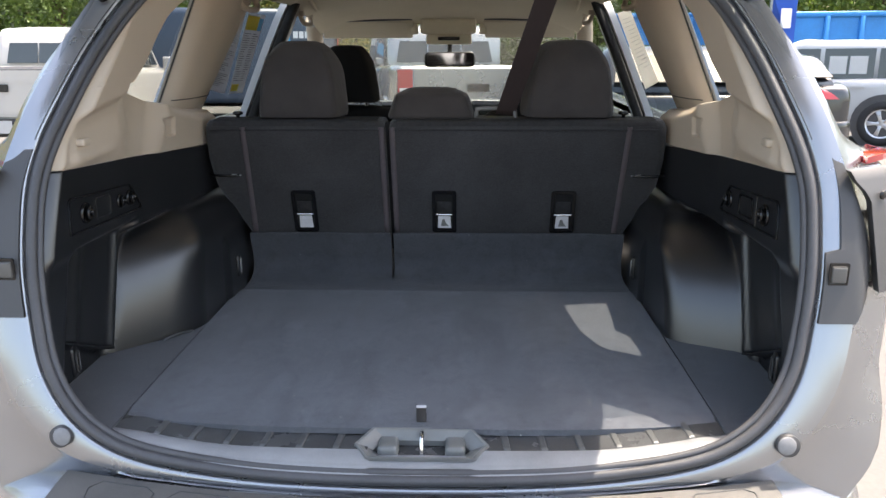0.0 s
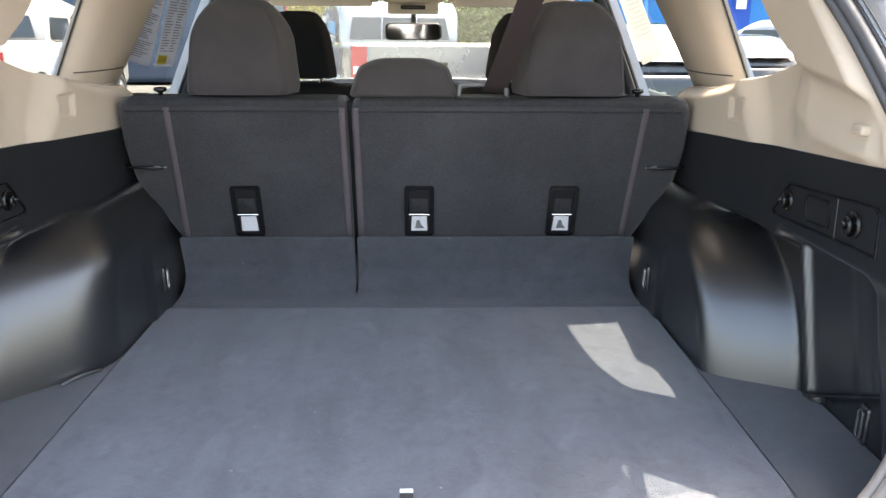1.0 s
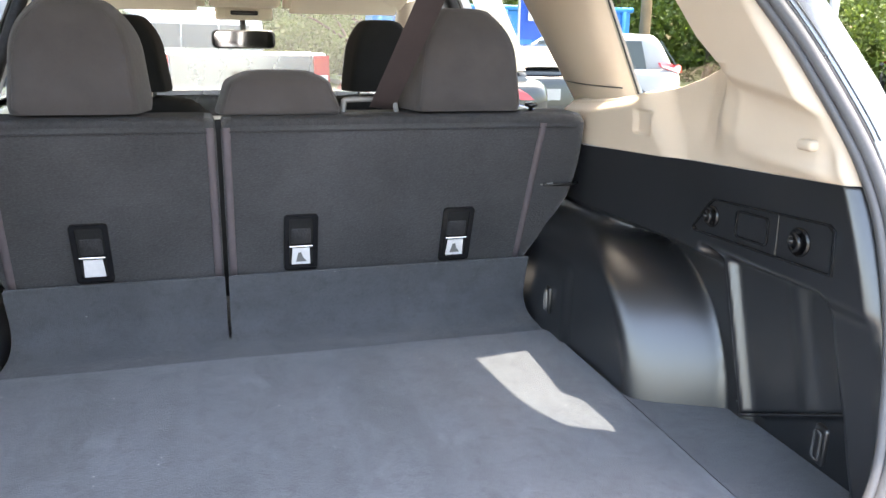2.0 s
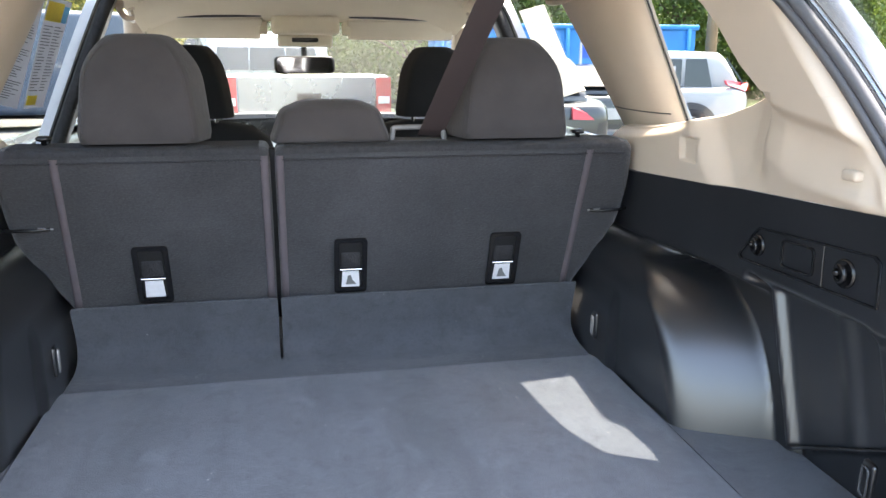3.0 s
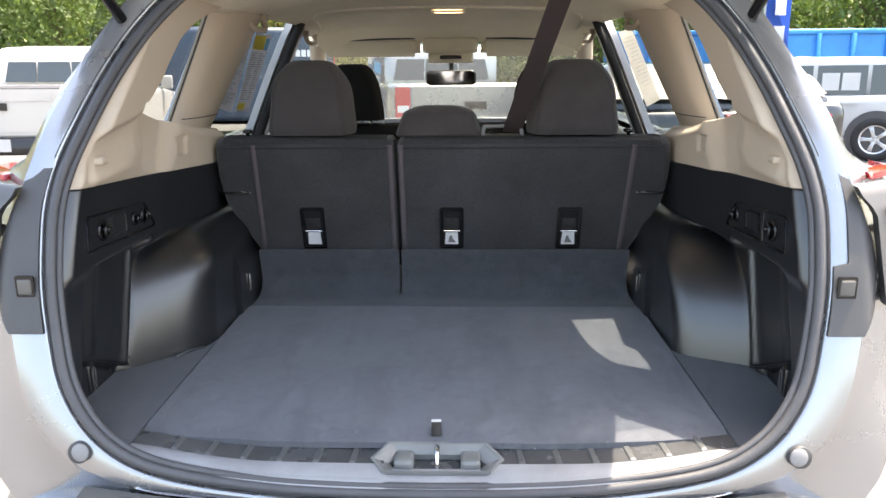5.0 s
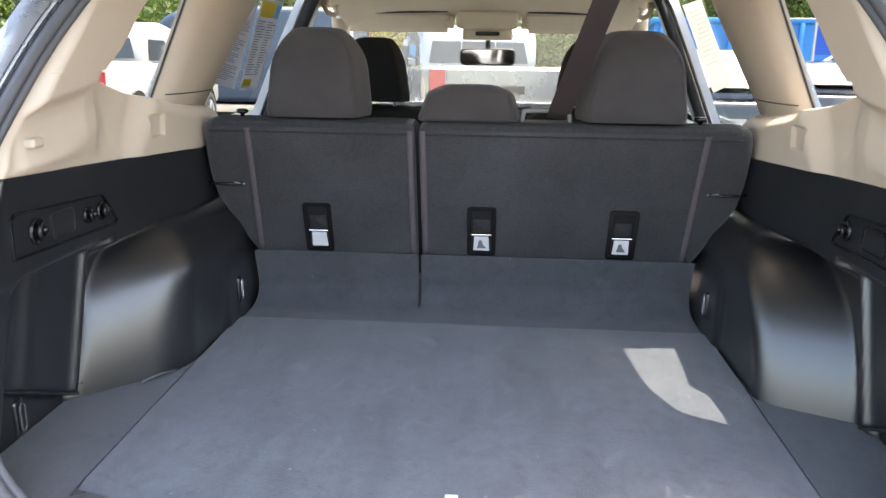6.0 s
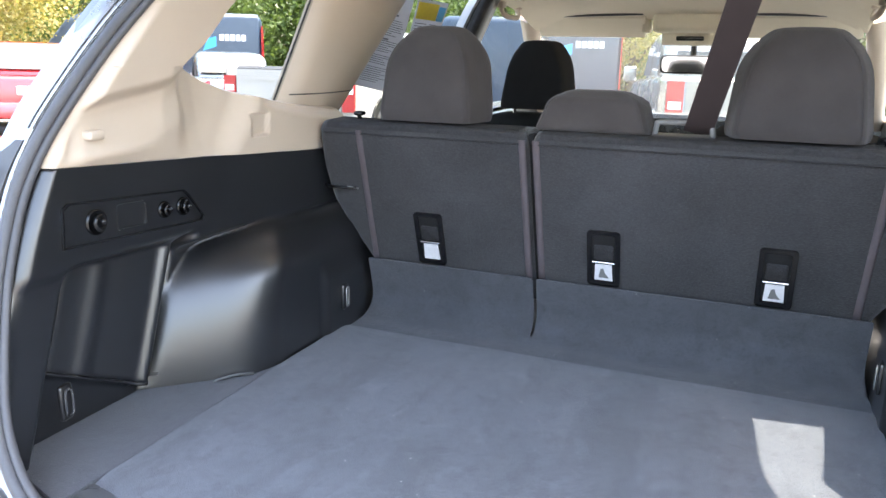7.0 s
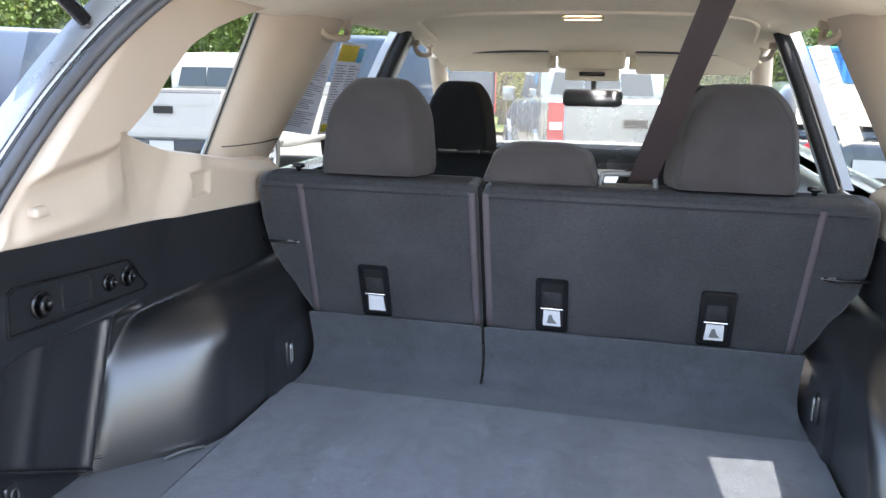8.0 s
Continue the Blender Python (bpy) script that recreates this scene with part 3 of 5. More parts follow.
def black_x(y, z, s=-1):
    """Inner face of the black trim: wheel arch, groove, ribbed pocket and the flat band above them."""
    band = 0.655 - 0.035 * smooth01(0.6, 0.95, y)
    f = y - 0.36 * max(0.0, min(z, 1.0) - 0.72)          # arch and ribs lean forward as they rise
    # wheelhouse: its rear face starts at the side wall, sweeps forward with height and rounds off at the top
    h = min(0.999, max(0.0, (z - 0.72) / (0.272 if s < 0 else 0.250)))
    sweep = 0.22 * (1 - math.sqrt(1 - h ** 2.8)) + (0.17 if s < 0 else 0.25) * (z - 0.72)
    g = y - (0.445 if s < 0 else 0.482) - sweep
    run = max(0.06, 0.150 - 0.40 * sweep) if s < 0 else 0.072
    rise, k = 0.153 * g / run, 0.055
    blend = max(0.0, k - abs(rise - 0.153)) / k
    rise = max(0.0, min(rise, 0.153) - blend * blend * k * 0.25)        # straight rear face, rounded corner, flat inner face
    q = min(1.0, max(0.0, (z - 0.890) / 0.108))
    arch = 0.706 - rise * (1 - q ** 2.4) ** 0.55
    arch -= 0.011 * smooth01(0.800, 0.832, y) * smooth01(0.90, 0.84, z)   # raised pad round the front tie-down
    wall = lerp(0.727, band, smooth01(0.955, 0.993, z))
    k = max(0.0, 0.026 - abs(arch - wall)) / 0.026
    low = min(arch, wall) - 0.0065 * k * k
    if f < 0.50:
        lip = 0.735 + 0.42 * max(0.0, 0.403 - f)
        up = smooth01(lip, lip + 0.014, z)
        pocket = 0.722
        pocket -= (0.008 + 0.022 * smooth01(0.19, 0.41, f)) * smooth01(0.182, 0.205, f) * smooth01(0.430, 0.414, f) * up
        pocket -= (0.011 if s < 0 else 0.015) * math.exp(-((f - 0.404) / 0.012) ** 2) * up
        pocket -= 0.005 * math.exp(-((f - 0.268) / 0.016) ** 2) * up
        pocket = lerp(0.664, pocket, smooth01(0.150, 0.180, f))      # rounded jamb behind the pocket
        rear = lerp(pocket, band, smooth01(0.985, 1.012, z))
        low = lerp(rear, low, smooth01(0.425, 0.450, f))
    return lerp(low, band, smooth01(1.0, 1.03, z))


def trim_x(y, z, inner, roll=0.024):
    """Blend from the opening rim to the inner face."""
    r = rim_x(z) - 0.004
    return lerp(r, inner, smooth01(0.0, roll, y - yo(z)))


for s in (-1, 1):
    side_trim = thing("side_trim", "cargo side trim of black and beige moulded plastic" + (" beside the sun patch" if s > 0 else " with a tie-down ring"), "car side trim", "cargo side trims", kind="structure")

    def lower(u, v, s=s):
        y = lerp(0.2, 1.06, u)
        z = lerp(0.712, zb(y), v)
        y = lerp(yo(z) + 0.002, 1.30, u ** 0.9)
        z = lerp(0.712, zb(y), v)
        return (s * trim_x(y, z, black_x(y, z, s), lerp(0.03, 0.022, smooth01(0.85, 0.98, z))), y, z)
    part("lower_panel", sheet(lower, 210, 110, 0.004, (s, 0, 0)), BLACK, side_trim, "black plastic trim moulded over the wheel arch")

    def beige_x(y, z):
        t = min(1.0, max(0.0, (z - zb(y)) / (zt(y) - zb(y))))
        t *= 1.35 - 0.35 * t
        low = 0.655 - 0.012 * smooth01(0.6, 0.95, y)
        high = along([(0.2, 0.603), (0.46, 0.603), (0.50, 0.618), (0.54, 0.660), (0.58, 0.670), (0.66, 0.664), (1.02, 0.660)], y)
        x = lerp(low, high, t)
        x -= 0.038 * lerp(0.45, 1.0, t) * smooth01(0.0, 0.075, y - 0.600 - 0.70 * (z - 1.149))     # boss beside the seat
        e = along([(0.24, 1.170), (0.254, 1.212), (0.268, 1.240), (0.30, 1.264), (0.36, 1.275), (0.42, 1.283), (0.47, 1.293), (0.51, 1.31)], y) - z    # below the crease that sweeps up to the window corner
        x += 0.020 * smooth01(-0.004, 0.022, e) * smooth01(0.100, 0.030, e) * smooth01(0.250, 0.285, y) * smooth01(0.66, 0.42, y)
        x -= 0.007 * math.exp(-((z - 1.172 - 0.03 * (y - 0.3)) / 0.012) ** 2) * smooth01(0.24, 0.30, y) * smooth01(0.50, 0.36, y)
        x += 0.006 * math.exp(-((y - 0.575 - 0.5 * (z - 1.2)) / 0.045) ** 2) * smooth01(1.15, 1.20, z)   # hollow behind the boss
        x += 0.022 * smooth01(zt(y) - 0.030, zt(y), z) ** 2 * smooth01(0.70, 0.80, y)            # rounded top of the boss
        d = max(abs(y - 0.725) / 0.027, abs(z - 1.190) / 0.024)   # square dent over a fixing
        x += 0.007 * smooth01(1.0, 0.82, d)
        return x

    def upper(u, v, s=s):
        y = lerp(0.22, 1.05, u)
        z = lerp(zb(y) + 0.001, zt(y), v)
        y = lerp(yo(z) + 0.002, 1.05, u)
        z = lerp(zb(y) + 0.001, zt(y), v)
        return (s * trim_x(y, z, beige_x(y, z)), y, z)
    part("quarter_panel_trim", sheet(upper, 150, 46, 0.004, (s, 0, 0)), BEIGE, side_trim, "beige plastic quarter trim")

    def ledge(u, v, s=s):
        y = lerp(0.482, 1.05, u)
        a = Vector((beige_x(y, zt(y)), y, zt(y)))
        b = Vector((max(side_x(zt(y)) + 0.0, a.x + 0.02), y + 0.02 * v, zt(y) - 0.012))
        p = a.lerp(b, v)
        p.z += 0.010 * math.sin(v * math.pi) * smooth01(0.40, 0.5, y)
        return (s * p.x, p.y, p.z)
    part("window_ledge", sheet(ledge, 40, 6), BEIGE, side_trim)

    def dpillar(u, v, s=s):
        z = lerp(1.309, 1.56, v)
        ya, yb = yo(z) + 0.002, along(WINREAR, z)
        y = lerp(ya, yb, u)
        return (s * trim_x(y, z, win_x(z)), y, z)
    part("rear_pillar_trim", sheet(dpillar, 24, 26, 0.004, (s, 0, 0)), BEIGE, side_trim, "beige rear pillar cover")

    def reveal(u, v, s=s):
        z = lerp(1.309, 1.545, u)
        y = along(WINREAR, z)
        x = win_x(z)
        return (s * lerp(x, side_x(z) + 0.005, v), y - 0.015 * v, z)
    part("window_reveal", sheet(reveal, 20, 3), BEIGE, side_trim)

    def cpillar(u, v, s=s):
        z = lerp(1.10, 1.55, v)
        q = (z - 1.175) / 0.375
        ya = lerp(0.918, 0.964, q)
        yb = lerp(1.20, 1.44, q)
        y = lerp(ya, yb, u)
        bulge = 0.066 * math.sin(math.pi * min(1, max(0, u))) ** 0.4
        return (s * (side_x(z) + 0.008 - bulge), y, z)
    part("centre_pillar_trim", sheet(cpillar, 14, 20, 0.004, (s, 0, 0)), BEIGE, side_trim, "beige pillar cover")
    part("pillar_seam", tube([Vector(cpillar(t, 0.30)) + Vector((-s * 0.0015, 0, 0)) for t in [k / 24 for k in range(1, 24)]], 0.0014, 5), DARKGREY, side_trim)
    # coat hook on the beige trim
    hx = beige_x(0.318, 1.205)
    part("coat_hook", box((s * hx - 0.010, 0.300, 1.200), (s * hx + 0.014, 0.330, 1.215), 0.006, 3), BEIGE, side_trim, "small beige coat hook")
    # utility strip with two hooks and a socket
    strip_x = 0.6545
    m = Matrix(((0, 0, -s, s * strip_x), (1, 0, 0, 0.39), (0, 1, 0, 1.066), (0, 0, 0, 1))) @ Euler((0, 0, radians(-3))).to_matrix().to_4x4()
    out = [(-0.143, -0.034), (-0.141, 0.028), (-0.130, 0.036), (0.125, 0.030), (0.138, 0.020), (0.178, -0.026), (0.172, -0.033)]
    part("utility_strip", frame_ring(out, [(x * 0.975, y * 0.91) for x, y in out], m, 0.0035), GLOSSBLACK, side_trim, "raised outline of the utility strip")
    sc, sw = (0.0, 0.034) if s < 0 else (0.027, 0.038)
    part("socket_cover", frame_ring(rrect(sc, 0.0, sw, 0.022, 0.008), rrect(sc, 0.0, sw - 0.003, 0.019, 0.007), m, 0.003), BLACK if s < 0 else GLOSSBLACK, side_trim)
    if s > 0:
        part("strip_divider", tube([m @ Vector((-0.030, -0.030, 0.001)), m @ Vector((-0.030, 0.030, 0.001))], 0.0012, 5), BLACK, side_trim)
    for hx, r in ((-0.077, 0.021), (0.122, 0.017), (0.074, 0.015)) if s < 0 else ((-0.077, 0.021), (0.126, 0.018)):
        k = part("bag_hook", lathe([(r, 0), (r, 0.003), (r * 0.90, 0.0045), (r * 0.80, 0.0015), (0, 0.0015)], m @ Matrix.Translation((hx, 0.0, 0.001)), 20), GLOSSBLACK, side_trim, "glossy black turnable bag hook")
        arc = [m @ Vector((hx + r * 0.52 * math.cos(a), r * 0.52 * math.sin(a), 0.006 + 0.006 * math.sin(a * 0.5))) for a in (radians(70 + 26 * i) for i in range(11))]
        part("hook_arm", tube(arc, r * 0.19, 7), GLOSSBLACK, k)
        part("hook_tip", lathe([(r * 0.28, 0.001), (r * 0.28, 0.012), (r * 0.18, 0.015), (0, 0.0155)], m @ Matrix.Translation((hx + r * 0.30, r * 0.05, 0.0)), 12), GLOSSBLACK, k)
    # bead along the lower edge of the pocket
    bead = []
    for k in range(24):
        f = lerp(0.195, 0.452, k / 23)
        z = 0.744 + 0.42 * max(0.0, 0.403 - f)
        y = f + 0.36 * (z - 0.72)
        bead.append((s * (black_x(y, z + 0.004, s) + 0.0005), y, z))
    part("pocket_lip", tube(bead, 0.0032, 6), BLACK, side_trim)
    # tie-down rings
    for y, z, x in ((0.893, 0.790, 0.5435), (0.236, 0.79, 0.676)):
        m2 = Matrix(((0, 0, -s, s * x), (1, 0, 0, y), (0, 1, 0, z), (0, 0, 0, 1))) @ Euler((radians(0), radians(10), 0)).to_matrix().to_4x4()
        k = part("tie_down", prism(rrect(0, 0, 0.014, 0.030, 0.006), m2, 0.006, bevel=0.002), BLACK, side_trim, "black tie-down plate")
        part("ring", tube([m2 @ Vector((a, b, 0.009)) for a, b in rrect(0, 0, 0.008, 0.022, 0.006, 3)], 0.0022, 6, True), RINGMETAL if y > 0.5 else DARKGREY, k)
    if s < 0:
        part("floor_clip", sheet(lambda u, v: (-lerp(0.612, 0.566, u) + 0.004 * v, lerp(0.516, 0.578, u) - 0.006 * v, FLOOR + 0.004 + 0.004 * math.sin(3.1 * u)), 6, 2, 0.002, (0, 0, -1)), STEEL, side_trim)
    quarter_glass = thing("window_1", "fixed rear quarter window glass", "car window", "quarter windows", kind="structure")
    g = part("pane", sheet(lambda u, v, s=s: (s * side_x(lerp(1.18, 1.55, v)), lerp(0.33, 1.12, u), lerp(1.18, 1.55, v)), 1, 1), TINTED, quarter_glass)

    def outer(u, v, s=s):
        z = lerp(1.10, 1.56, v)
        ya = yo(z) + 0.10
        yb = along([(1.10, 0.42), (1.2, 0.45), (1.30, 0.500), (1.36, 0.552), (1.42, 0.605), (1.470, 0.670), (1.508, 0.753), (1.522, 0.81), (1.532, 0.95), (1.58, 1.0)], z)
        return (s * (side_x(z) + 0.02), lerp(ya, yb, u), z)
    part("outer_centre_pillar", sheet(lambda u, v, s=s: (s * (side_x(lerp(0.95, 1.56, v)) + 0.018), lerp(0.935, 1.12, u) + 0.16 * max(0, v - 0.35), lerp(0.95, 1.56, v)), 4, 8, 0.012, (s, 0, 0)), SILVER, body)
    part("shoulder", sheet(lambda u, v, s=s: (s * lerp(0.872, 0.752, v ** 0.8), lerp(0.36, 3.2, u), lerp(1.085, 1.185 - 0.10 * smooth01(0.28, 0.36, u), v)), 40, 4, 0.012, (0, 0, -1)), SILVER, body)
    part("outer_pillar", sheet(outer, 8, 40, 0.012, (s, 0, 0)), SILVER, body)
    part("drip_panel", sheet(lambda u, v, s=s: (s * (side_x(lerp(1.575, 1.62, v)) - 0.018), lerp(0.42, 2.5, u), lerp(1.575, 1.62, v) - 0.07 * smooth01(0.75, 1.0, u)), 24, 4, 0.012, (s, 0, 0)), SILVER, body)
    # black glass line against the centre pillar
    part("glass_edge", tube([(s * (side_x(z) + 0.002), lerp(0.914, 0.956, (z - 1.175) / 0.325), z) for z in (1.19, 1.3, 1.4, 1.54)], 0.0022, 5), MESHCLOTH, quarter_glass)

# ---- rear seat backs ----


def ys(z):
    """Rear face of the seat back at a height."""
    return 0.903 + 0.318 * (1.17 - z)


def seat_edge(z):
    """Half width of the seat back: full above, drawn in over the wheel arches."""
    return along([(0.80, 0.505), (0.86, 0.535), (0.93, 0.575), (1.0, 0.607), (1.06, 0.617), (1.12, 0.615), (1.19, 0.610)], z)


def seat_mat(x, z):
    """A frame on the seat's rear face: local x right, y up the face, z towards the boot."""
    up = Vector((0, -0.318, 1)).normalized()
    right = Vector((1, 0, 0))
    out = right.cross(up)
    return Matrix(((right.x, up.x, out.x, x), (right.y, up.y, out.y, ys(z)), (right.z, up.z, out.z, z), (0, 0, 0, 1)))


def rounded(points, radii, n=5):
    """A closed outline with each corner rounded by its own radius."""
    out, m = [], len(points)
    for i, p in enumerate(points):
        p, a, b = Vector(p), Vector(points[i - 1]), Vector(points[(i + 1) % m])
        u, v = (a - p).normalized(), (b - p).normalized()
        r = min(radii[i], 0.48 * (a - p).length, 0.48 * (b - p).length)
        for k in range(n + 1):
            t = k / n
            out.append((p + u * r * (1 - t) ** 2 + v * r * t ** 2)[:])
    return out


def headrest(parent, x0, x1, z0, z1, yc, depth, material, posts=True, taper=0.16, label="", shoulder=0.50, drop=0.48, flare=0.030):
    """A cushion with a flat rear face and side gussets that widen towards the front."""
    hx, cx, rings = (x1 - x0) / 2, (x0 + x1) / 2, []
    n = 16
    for k in range(n + 1):
        t = k / n
        z = lerp(z0, z1, t)
        e = (1 - max(0, (t - shoulder) / (1 - shoulder)) ** 2.6 * drop) * (1 - max(0, (0.10 - t) / 0.10) ** 2 * 0.05)
        w = hx * (1 - taper * t) * (e ** 0.55)
        d = depth / 2 * (e if t > 0.5 else 1 - 0.1 * max(0, (0.1 - t) / 0.1))
        y = yc + 0.02 * t
        rings.append([(a, b, z) for a, b in rounded([(cx - w + flare, y - d), (cx + w - flare, y - d), (cx + w, y + d), (cx - w, y + d)], (0.016, 0.016, 0.05, 0.05))])
    top = rings[-1]
    rings.append([(lerp(cx, a, 0.86), lerp(yc + 0.02, b, 0.78), z1 + 0.005) for a, b, _ in top])
    rings.append([(lerp(cx, a, 0.62), lerp(yc + 0.02, b, 0.5), z1 + 0.008) for a, b, _ in top])
    rings.append([(lerp(cx, a, 0.3), lerp(yc + 0.02, b, 0.25), z1 + 0.009) for a, b, _ in top])
    h = part("headrest", loft(rings), material, parent, label)
    # seam that parts rear face from side
    for s in (-1, 1):
        seam = []
        for k in range(1, n):
            ring = [p for p in rings[k] if s * (p[0] - cx) > 0]
            rear = sorted(ring, key=lambda p: p[1] - 0.6 * s * (p[0] - cx))[0]
            seam.append((rear[0] + s * 0.0004, rear[1] - 0.0004, rear[2]))
        if posts:
            part("seam", tube(seam, 0.0007, 5), material, h)
    if posts:
        for s in (-1, 1):
            part("post", tube([(cx + s * hx * 0.52, yc, z0 - 0.05), (cx + s * hx * 0.52, yc, z0 + 0.02)], 0.006, 10), CHROME, h, "steel headrest post")
    return h


def seat_back(x0, x1, label, outer):
    seat = thing("bench_seat", label, "car seat", "split rear seat backs")
    rings = []
    zs = [0.80, 0.84, 0.88, 0.92, 0.96, 1.0, 1.04, 1.08, 1.12, 1.15, 1.165, 1.175, 1.181, 1.184]
    for z in zs:
        a, b = (-seat_edge(z), x1) if outer < 0 else (x0, seat_edge(z))
        inset = 0.0 if z < 1.16 else 0.016 * ((z - 1.16) / 0.024) ** 2
        y0, y1 = ys(z) + inset, ys(z) + 0.135 - inset
        pts = rrect((a + b) / 2, (y0 + y1) / 2, (b - a) / 2 - inset * 0.5, (y1 - y0) / 2, 0.022 if z < 1.17 else 0.02, 4)
        rings.append([(x, y, z + 0.0) for x, y in pts])
    part("back_panel", loft(rings), SEATCLOTH, seat)
    # mesh cloth strip along the top
    part("top_strip", sheet(lambda u, v: (lerp(x0 + 0.02, x1 - 0.02, u), ys(1.175) + along([(0, 0.002), (0.3, 0.004), (0.5, 0.014), (1, 0.075)], v), along([(0, 1.171), (0.3, 1.181), (0.5, 1.1868), (1, 1.189)], v)), 40, 10), MESHCLOTH, seat, "black mesh cloth along the top")
    part("top_seam", tube([(lerp(x0 + 0.012, x1 - 0.012, t), ys(1.160) - 0.0005, 1.160) for t in (0, 0.25, 0.5, 0.75, 1)], 0.0022, 6), MESHCLOTH, seat)
    stripes = (-0.507, -0.139) if outer < 0 else (-0.110, 0.512)
    for x in stripes:
        dx = 0.010 * (1 if x > 0 else -1) if abs(x) > 0.3 else 0
        part("seam_piping", sheet(lambda u, v, x=x, dx=dx: (x + dx * (1 - v) * (1 if x < 0 else -1) * 0.9 + lerp(-0.007, 0.007, u), ys(lerp(0.855, 1.168, v)) - 0.0015 - 0.002 * math.sin(math.pi * u), lerp(0.855, 1.168, v)), 4, 10, 0.003, (0, 1, 0)), PIPING, seat, "mauve-grey piping strip")
    for x in ((-0.367,) if outer < 0 else (0.025, 0.355)):
        m = seat_mat(x, 0.925) @ Matrix.Translation((0, 0, -0.001))
        c = part("tether_anchor", frame_ring(rrect(0, 0, 0.034, 0.066, 0.008), rrect(0, 0.002, 0.024, 0.056, 0.005), m, 0.006), GLOSSBLACK, seat, "black child seat tether anchor bezel")
        part("recess", prism(rrect(0, 0.002, 0.026, 0.057, 0.005), m @ Matrix.Translation((0, 0, -0.001)), 0.0022), FRONTCLOTH, c)
        part("recess_lip", prism(rrect(0, 0.014, 0.020, 0.018, 0.004), m, 0.003, bevel=0.0015), MESHCLOTH, c)
        part("anchor_bar", tube([m @ Vector((-0.023, -0.008, 0.005)), m @ Vector((0.023, -0.008, 0.005))], 0.0028, 6), CHROME, c)
        part("tag", prism([(-0.019, -0.052), (0.019, -0.052), (0.017, -0.013), (-0.017, -0.013)], m @ Matrix.Translation((0, 0, 0.003)), 0.002), TAG, c, "pale cloth pictogram tag")
        if x > -0.3:
            part("tag_mark", prism([(-0.010, -0.045), (0.012, -0.045), (0.004, -0.034), (0.0, -0.022), (-0.006, -0.024)], m @ Matrix.Translation((0, 0, 0.0055)), 0.0006), GUIDEGREY, c, smooth=False)
    # side hook for the cover
    s = outer
    hk = part("cover_hook", tube([(s * 0.535, ys(1.033) - 0.004, 1.033), (s * 0.560, ys(1.033) - 0.012, 1.033), (s * 0.60, ys(1.033) - 0.010, 1.033), (s * 0.628, ys(1.033) + 0.01, 1.033)], 0.0035, 6), GLOSSBLACK, seat)
    part("hook_tip", tube([(s * 0.53, ys(1.033) - 0.003, 1.0325), (s * 0.555, ys(1.033) - 0.010, 1.0365)], 0.0022, 6), GUIDEGREY, hk)
    # lock knob on the shoulder
    kx = -0.531 if outer < 0 else 0.503
    part("release_knob", lathe([(0.005, 0), (0.005, 0.016), (0.013, 0.019), (0.014, 0.024), (0.010, 0.027), (0, 0.027)], Matrix.Translation((kx, 0.955, 1.178)), 14), GLOSSBLACK, seat, "black seat release knob")
    return seat


left_back = seat_back(-0.605, -0.1275, "dark grey cloth rear seat back, narrow section with headrest", -1)
part("split_filler", loft([[(x, ys(z) + d, z) for x, d in ((-0.1295, 0.018), (-0.1185, 0.018), (-0.1185, 0.05), (-0.1295, 0.05))] for z in (0.80, 1.0, 1.178)]), FRONTCLOTH, left_back)
headrest(left_back, -0.494, -0.227, 1.192, 1.379, 0.975, 0.125, HEADCLOTH, label="grey cloth headrest", taper=0.15, drop=0.54)
right_back = seat_back(-0.1205, 0.60, "dark grey cloth rear seat back, wide section with two headrests", 1)
headrest(right_back, 0.220, 0.496, 1.192, 1.379, 0.975, 0.125, HEADCLOTH, label="grey cloth headrest", taper=0.15, drop=0.54)
headrest(right_back, -0.136, 0.118, 1.188, 1.258, 0.965, 0.085, HEADCLOTH, taper=0.20, label="low middle headrest", shoulder=0.72, drop=0.34, flare=0.016)
bez = part("belt_guide", tube(spline([(0.110, 0.955, 1.18), (0.113, 0.955, 1.205), (0.122, 0.957, 1.212), (0.205, 0.957, 1.212), (0.214, 0.955, 1.205), (0.217, 0.955, 1.18)], 4), 0.0055, 8), GUIDEGREY, right_back, "grey plastic belt guide loop")
part("guide_base", box((0.105, 0.935, 1.180), (0.222, 0.995, 1.189), 0.003), DARKGREY, bez)

